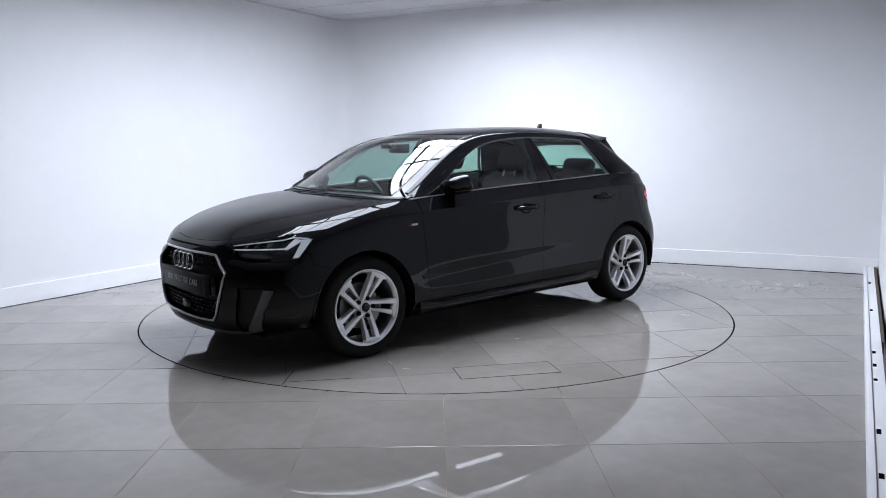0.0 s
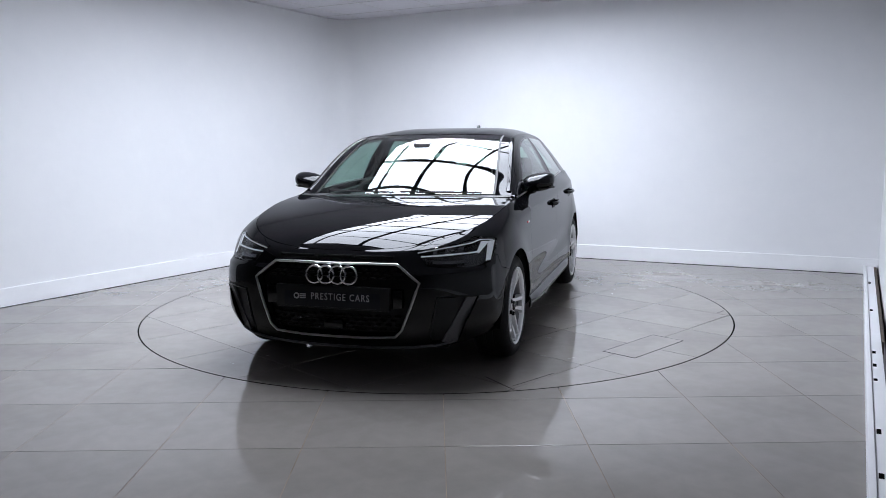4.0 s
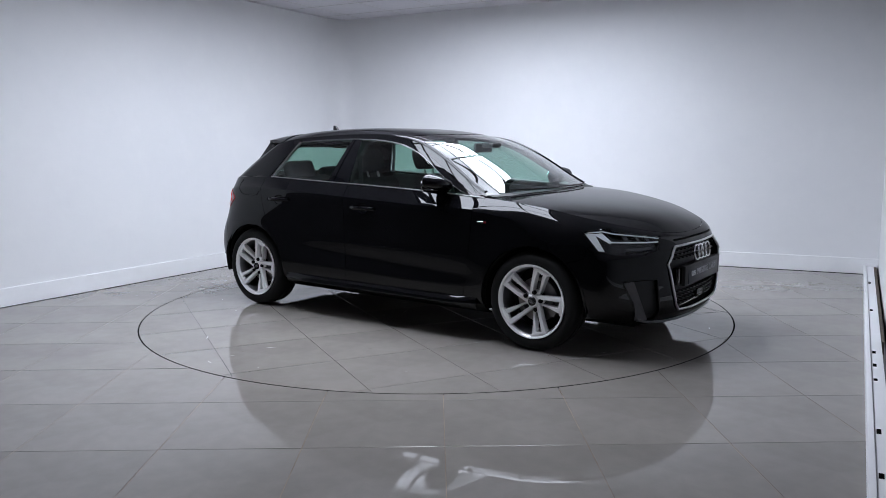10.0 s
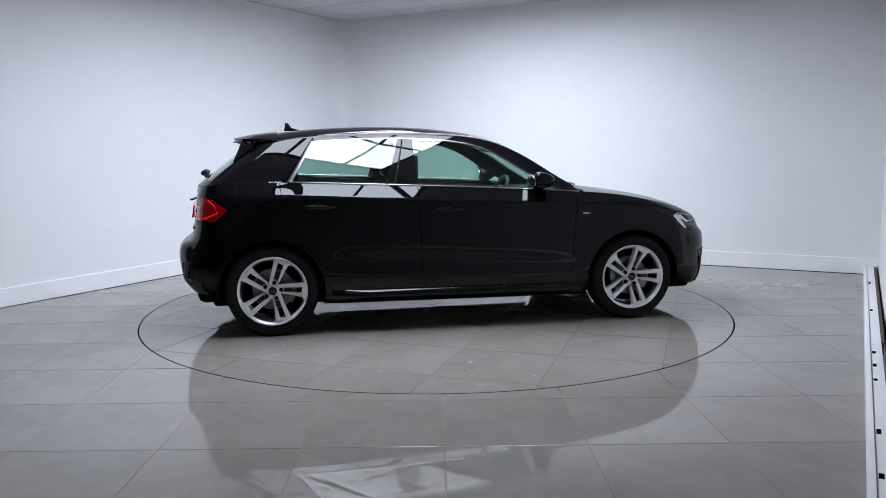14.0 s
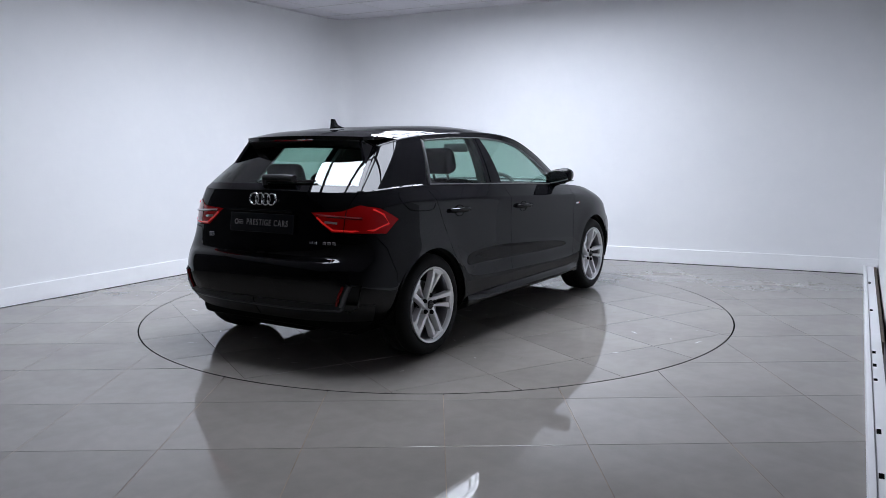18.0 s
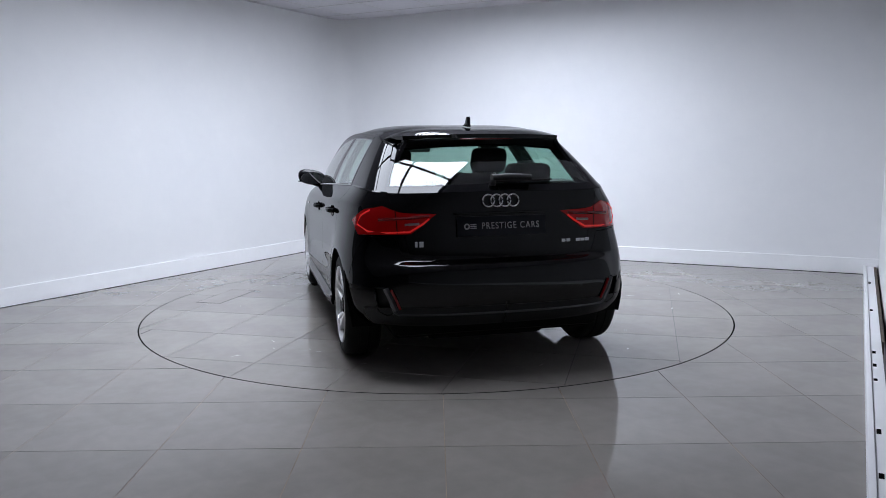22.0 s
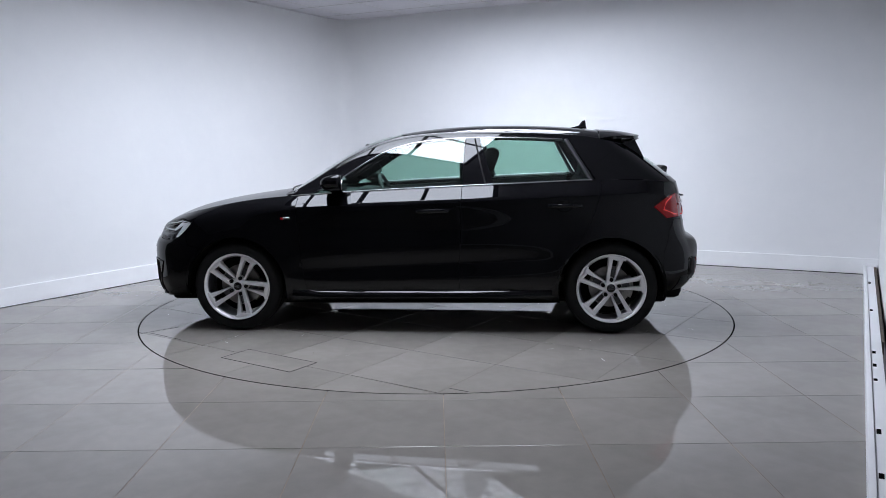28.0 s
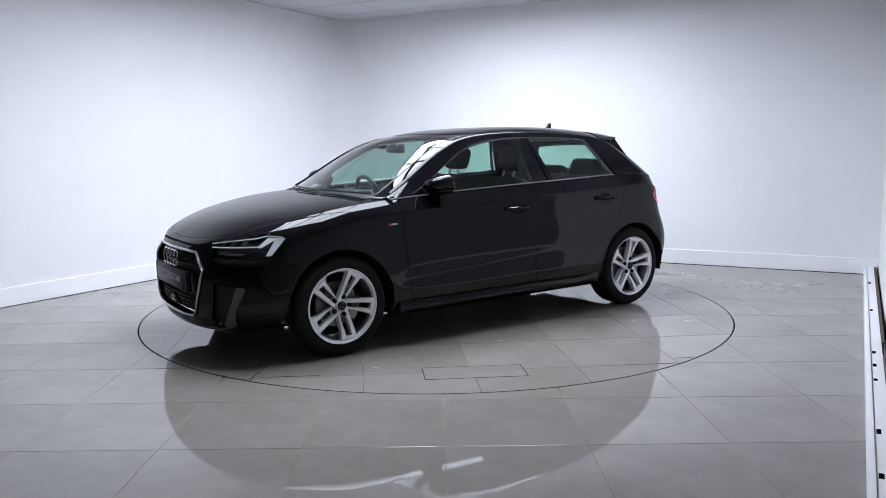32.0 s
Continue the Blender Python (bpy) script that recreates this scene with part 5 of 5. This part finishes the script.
wiper = part("rear_wiper", tube([on_screen(0.035 - 0.026 * i, 0.155 + 0.012 * math.sin(i * 0.35), 0.034) for i in range(10)], 0.024, 10, False, 0.85), PLASTIC, tailgate, "black rear wiper arm cover")
part("wiper_blade", tube([on_screen(0.02 - 0.040 * i, 0.130 + 0.004 * i, 0.014) for i in range(10)], 0.007, 6), PLASTIC, wiper, "thin black wiper blade")
part("wiper_foot", tube([on_screen(0.03, 0.09, 0.0), on_screen(0.03, 0.14, 0.030)], 0.018, 8), PLASTIC, wiper)

# ---- flanks: handles, mirrors, badges ----
for s in SIDES:
    for key, x, z in (("front", -.085, .832), ("rear", -.965, .866)):
        door = DOORS[key, s]
        p = on_band(5, 11, 0.0, x=x, z=z)
        cup = lathe([(0.001, -0.016), (0.030, -0.012), (0.046, 0.001), (0.050, 0.002)], 28)
        cup = moved(cup, Matrix.Diagonal((1.05, 1, 0.75, 1)))
        ob = part("handle_cup", cup, GLOSS_BLACK, door)
        ob.matrix_basis = pose(p.x, (p.y + 0.002) * s, p.z - 0.004, 0, 0, 0 if s > 0 else 180)
        bar = tube([(p.x - 0.105, p.y + 0.004, p.z + 0.002), (p.x - 0.09, p.y + 0.024, p.z + 0.003), (p.x - 0.04, p.y + 0.034, p.z + 0.003), (p.x + 0.04, p.y + 0.034, p.z + 0.001), (p.x + 0.09, p.y + 0.022, p.z - 0.001), (p.x + 0.105, p.y + 0.004, p.z - 0.001)], 0.013, 8, False, 1.1)
        part("door_handle", moved(bar, Matrix.Diagonal((1, s, 1, 1))), PAINT, door, "gloss black pull handle")
    # mirror: shell, glass, foot
    bm = bmesh.new()
    bmesh.ops.create_uvsphere(bm, u_segments=28, v_segments=16, radius=1.0)
    for v in bm.verts:
        x, y, z = (math.copysign(abs(c) ** 0.72, c) for c in v.co)
        front = max(0.0, x)
        v.co = Vector((x * (0.115 if x > 0 else 0.03), y * 0.105 * (1 - 0.12 * front), z * (0.072 if z > 0 else 0.062) * (1 - 0.25 * front)))
        v.co.z += 0.02 * y
    door = DOORS["front", s]
    shell = part("door_mirror", moved(bm, Matrix.Diagonal((1, s, 1, 1))), PAINT, door, "gloss black door mirror")
    shell.location = (.545, .852 * s, 1.012)
    shell.scale = (1.08, 1.06, 0.93)
    bm = bmesh.new()
    bmesh.ops.create_circle(bm, cap_ends=True, segments=32, radius=1.0)
    for v in bm.verts:
        v.co = Vector((-0.031, v.co.x * 0.088, v.co.y * 0.056))
    bm.normal_update()
    part("mirror_glass", moved(thick(bm, 0.003), Matrix.Diagonal((1, s, 1, 1))), MIRROR, shell)
    part("mirror_band", moved(tube([(0.055, -0.09, -0.034), (0.095, -0.03, -0.036), (0.085, 0.05, -0.034), (0.03, 0.10, -0.028), (-0.025, 0.098, -0.025)], 0.006, 6), Matrix.Diagonal((1, s, 1, 1))), GLOSS_BLACK, shell, "dark turn signal strip")
    foot = tube([(.585, .775, .948), (.58, .80, .952), (.57, .835, .965)], 0.028, 8, False, 0.6)
    part("mirror_foot", moved(foot, Matrix.Diagonal((1, s, 1, 1))), GLOSS_BLACK, door)
    skirt = bmesh.new()
    rows = []
    for i in range(37):
        x = .885 - .0492 * i
        y = on_band(5, 11, 0.0, x=x, z=.30).y
        out = 0.030 * min(1.0, (i + 1) / 5, (37 - i) / 5)
        rise = 0.014 * (i / 36)
        rows.append([skirt.verts.new((x, (y + d * out) * s, z + rise)) for d, z in ((-0.6, .297), (0.15, .288), (0.75, .270), (1.0, .255), (0.95, .238), (0.3, .222), (-1.2, .215))])
    for a, b in zip(rows, rows[1:]):
        for k in range(6):
            skirt.faces.new((a[k], b[k], b[k + 1], a[k + 1]))
    part("side_skirt", thick(outward(skirt), 0.006), PAINT, car, "gloss black side skirt blade")
    # wing badge
    p = on_band(5, 7, 0.0, x=.905, z=.785)
    part("wing_badge", box_bm(.890, .938, *sorted(((p.y - 0.002) * s, (p.y + 0.003) * s)), .779, .791, 0.001, 1), CHROME, car, "small silver and red wing badge", smooth=False)
    part("wing_badge_red", box_bm(.940, .956, *sorted(((p.y - 0.002) * s, (p.y + 0.003) * s)), .779, .791, 0.001, 1), BADGE_RED, car, smooth=False)

# fuel flap: its shut line
pts = [on_band(9, 12.5, 0.0006, x=x, z=z) for x, z in ((-1.485, 1.005), (-1.505, .975), (-1.495, .935), (-1.455, .900), (-1.40, .890), (-1.28, .886), (-1.235, .895), (-1.215, .925))]
part("fuel_flap_line", moved(tube(pts, 0.0022, 5), Matrix.Diagonal((1, -1, 1, 1))), UNDER, car, "thin shut line of the fuel flap")
# cowl and wipers at the foot of the windscreen
part("cowl", thick(patch(lambda u, v: top(0.14 * u - 0.02, v) + Vector((0.035 * (1 - u), 0, -0.006)), 0, 1, 4, 0.0, 1.0, 24, SIDES), 0.01), PLASTIC, car, "black plastic cowl")
for y0, y1 in ((0.55, 0.02), (-0.02, -0.52)):
    pts = []
    for i in range(9):
        y = y0 + (y1 - y0) * i / 8
        q = top(0.13 + 0.05 * i / 8, 1 - abs(y) / 0.72)
        pts.append((q.x + 0.012, y, q.z + 0.009))
    part("windscreen_wiper", tube(pts, 0.006, 6), PLASTIC, car, "black wiper blade")

# ---- cabin ----
part("cabin_floor", box_bm(-1.45, .95, -.70, .70, .33, .36), CABIN, car, smooth=False)
part("dashboard", prism([(.52, .62), (.50, .86), (.58, .915), (.98, .925), (1.00, .60)], "y", -.69, .69, 0.02), CABIN, car, "dark dashboard")
part("instrument_hood", prism([(.46, .86), (.47, .935), (.60, .945), (.64, .90)], "y", -.52, -.20, 0.02), CABIN, car)
part("headliner", patch(lambda u, v: top(u, v) + Vector((0, 0, -0.028)), 4.15, 7.9, 20, 0.06, 1.0, 14, SIDES), HEADLINER, car, "pale grey headlining")
wheel_c = Vector((.38, -.36, .865))
sw = part("steering_wheel", tube([(0.185 * math.cos(2 * math.pi * k / 32) * 0.0, 0.185 * math.cos(2 * math.pi * k / 32), 0.185 * math.sin(2 * math.pi * k / 32)) for k in range(32)], 0.015, 8, True), CABIN, car, "black steering wheel")
sw.matrix_basis = Matrix.Translation(wheel_c) @ Matrix.Rotation(radians(24), 4, "Y")
part("steering_hub", lathe([(0.001, -0.02), (0.065, -0.015), (0.075, 0.02), (0.05, 0.05)], 24, "x"), CABIN, sw)
for a in (0, 180, 270):
    part("steering_spoke", moved(box_bm(-0.008, 0.012, 0.05, 0.175, -0.018, 0.018, 0.005, 1), Matrix.Rotation(radians(a), 4, "X")), CABIN, sw)
part("steering_column", tube([(.38, -.36, .865), (.60, -.36, .77)], 0.04, 8), CABIN, car)


def shell_seat(parent, name, w, h, lean):
    seat = new(name)
    seat.parent = parent
    part("cushion", box_bm(-0.24, 0.26, -w / 2, w / 2, 0.0, 0.16, 0.05, 3), CLOTH, seat)
    back = part("backrest", box_bm(-0.07, 0.06, -w / 2, w / 2, 0.0, h, 0.055, 3), CLOTH, seat)
    back.matrix_basis = pose(-0.22, 0, 0.10, 0, -lean, 0)
    for y in (-0.06, 0.06):
        part("headrest_post", box_bm(-0.012, 0.0, y - 0.006, y + 0.006, h - 0.03, h + 0.09), SATIN, back)
    part("headrest", box_bm(-0.06, 0.05, -0.135, 0.135, h + 0.05, h + 0.235, 0.05, 3), CLOTH, back)
    return seat


for y in (0.36, -0.36):
    shell_seat(car, "front_seat", 0.46, 0.54, 20).location = (0.0, y, 0.42)
bench = part("rear_bench", box_bm(-1.02, -.50, -.64, .64, .42, .58, .05, 3), CLOTH, car, "dark cloth rear bench")
rear_back = part("rear_backrest", box_bm(-0.07, 0.06, -.62, .62, 0.0, 0.54, .055, 3), CLOTH, car)
rear_back.matrix_basis = pose(-1.02, 0, 0.52, 0, -20, 0)
for y in (-.38, .38, 0.0):
    hr = 0.13 if y else 0.07
    part("headrest", box_bm(-0.055, 0.05, y - 0.15, y + 0.15, 0.50, 0.54 + hr, 0.045, 3), CLOTH, rear_back)
part("parcel_shelf", box_bm(-1.62, -1.18, -.60, .60, .985, 1.0, .005, 1), CABIN, car)
part("interior_mirror", box_bm(.36, .385, -0.115, 0.115, 1.215, 1.285, 0.012, 2), CABIN, car, "black rear-view mirror")
part("mirror_stalk", tube([(.385, 0, 1.26), (.45, 0, 1.275)], 0.014, 6), CABIN, car)
part("sensor_housing", box_bm(.40, .50, -0.06, 0.06, 1.245, 1.285, 0.012, 2), CABIN, car)
for s in SIDES:
    part("door_card", prism([(.80, .34), (.80, .905), (-.27, .965), (-1.10, 1.015), (-1.05, .60), (-.90, .34)], "y", s * .70, s * .745), CABIN, car, smooth=False)
    part("centre_pillar", thick(patch(lambda u, v: flank(4.86 + 0.17 * u, v) + Vector((0, -0.05, 0)), 0, 1, 3, 0.0, 0.95, 8, (s,)), 0.03), CABIN, car)
    part("seat_belt", moved(box_bm(-0.30, -0.26, 0.655, 0.66, 0.50, 1.20), Matrix.Diagonal((1, s, 1, 1))), PLASTIC, car, smooth=False)


def motions():
    walk(table, [(t, pose(0, 0, 0, 0, 0, a)) for t, a in TURN])
    walk(car, [(t, pose(0, 0, 0, 0, 0, a) @ pose(CAR_X, CAR_Y, 0)) for t, a in TURN])


motions()
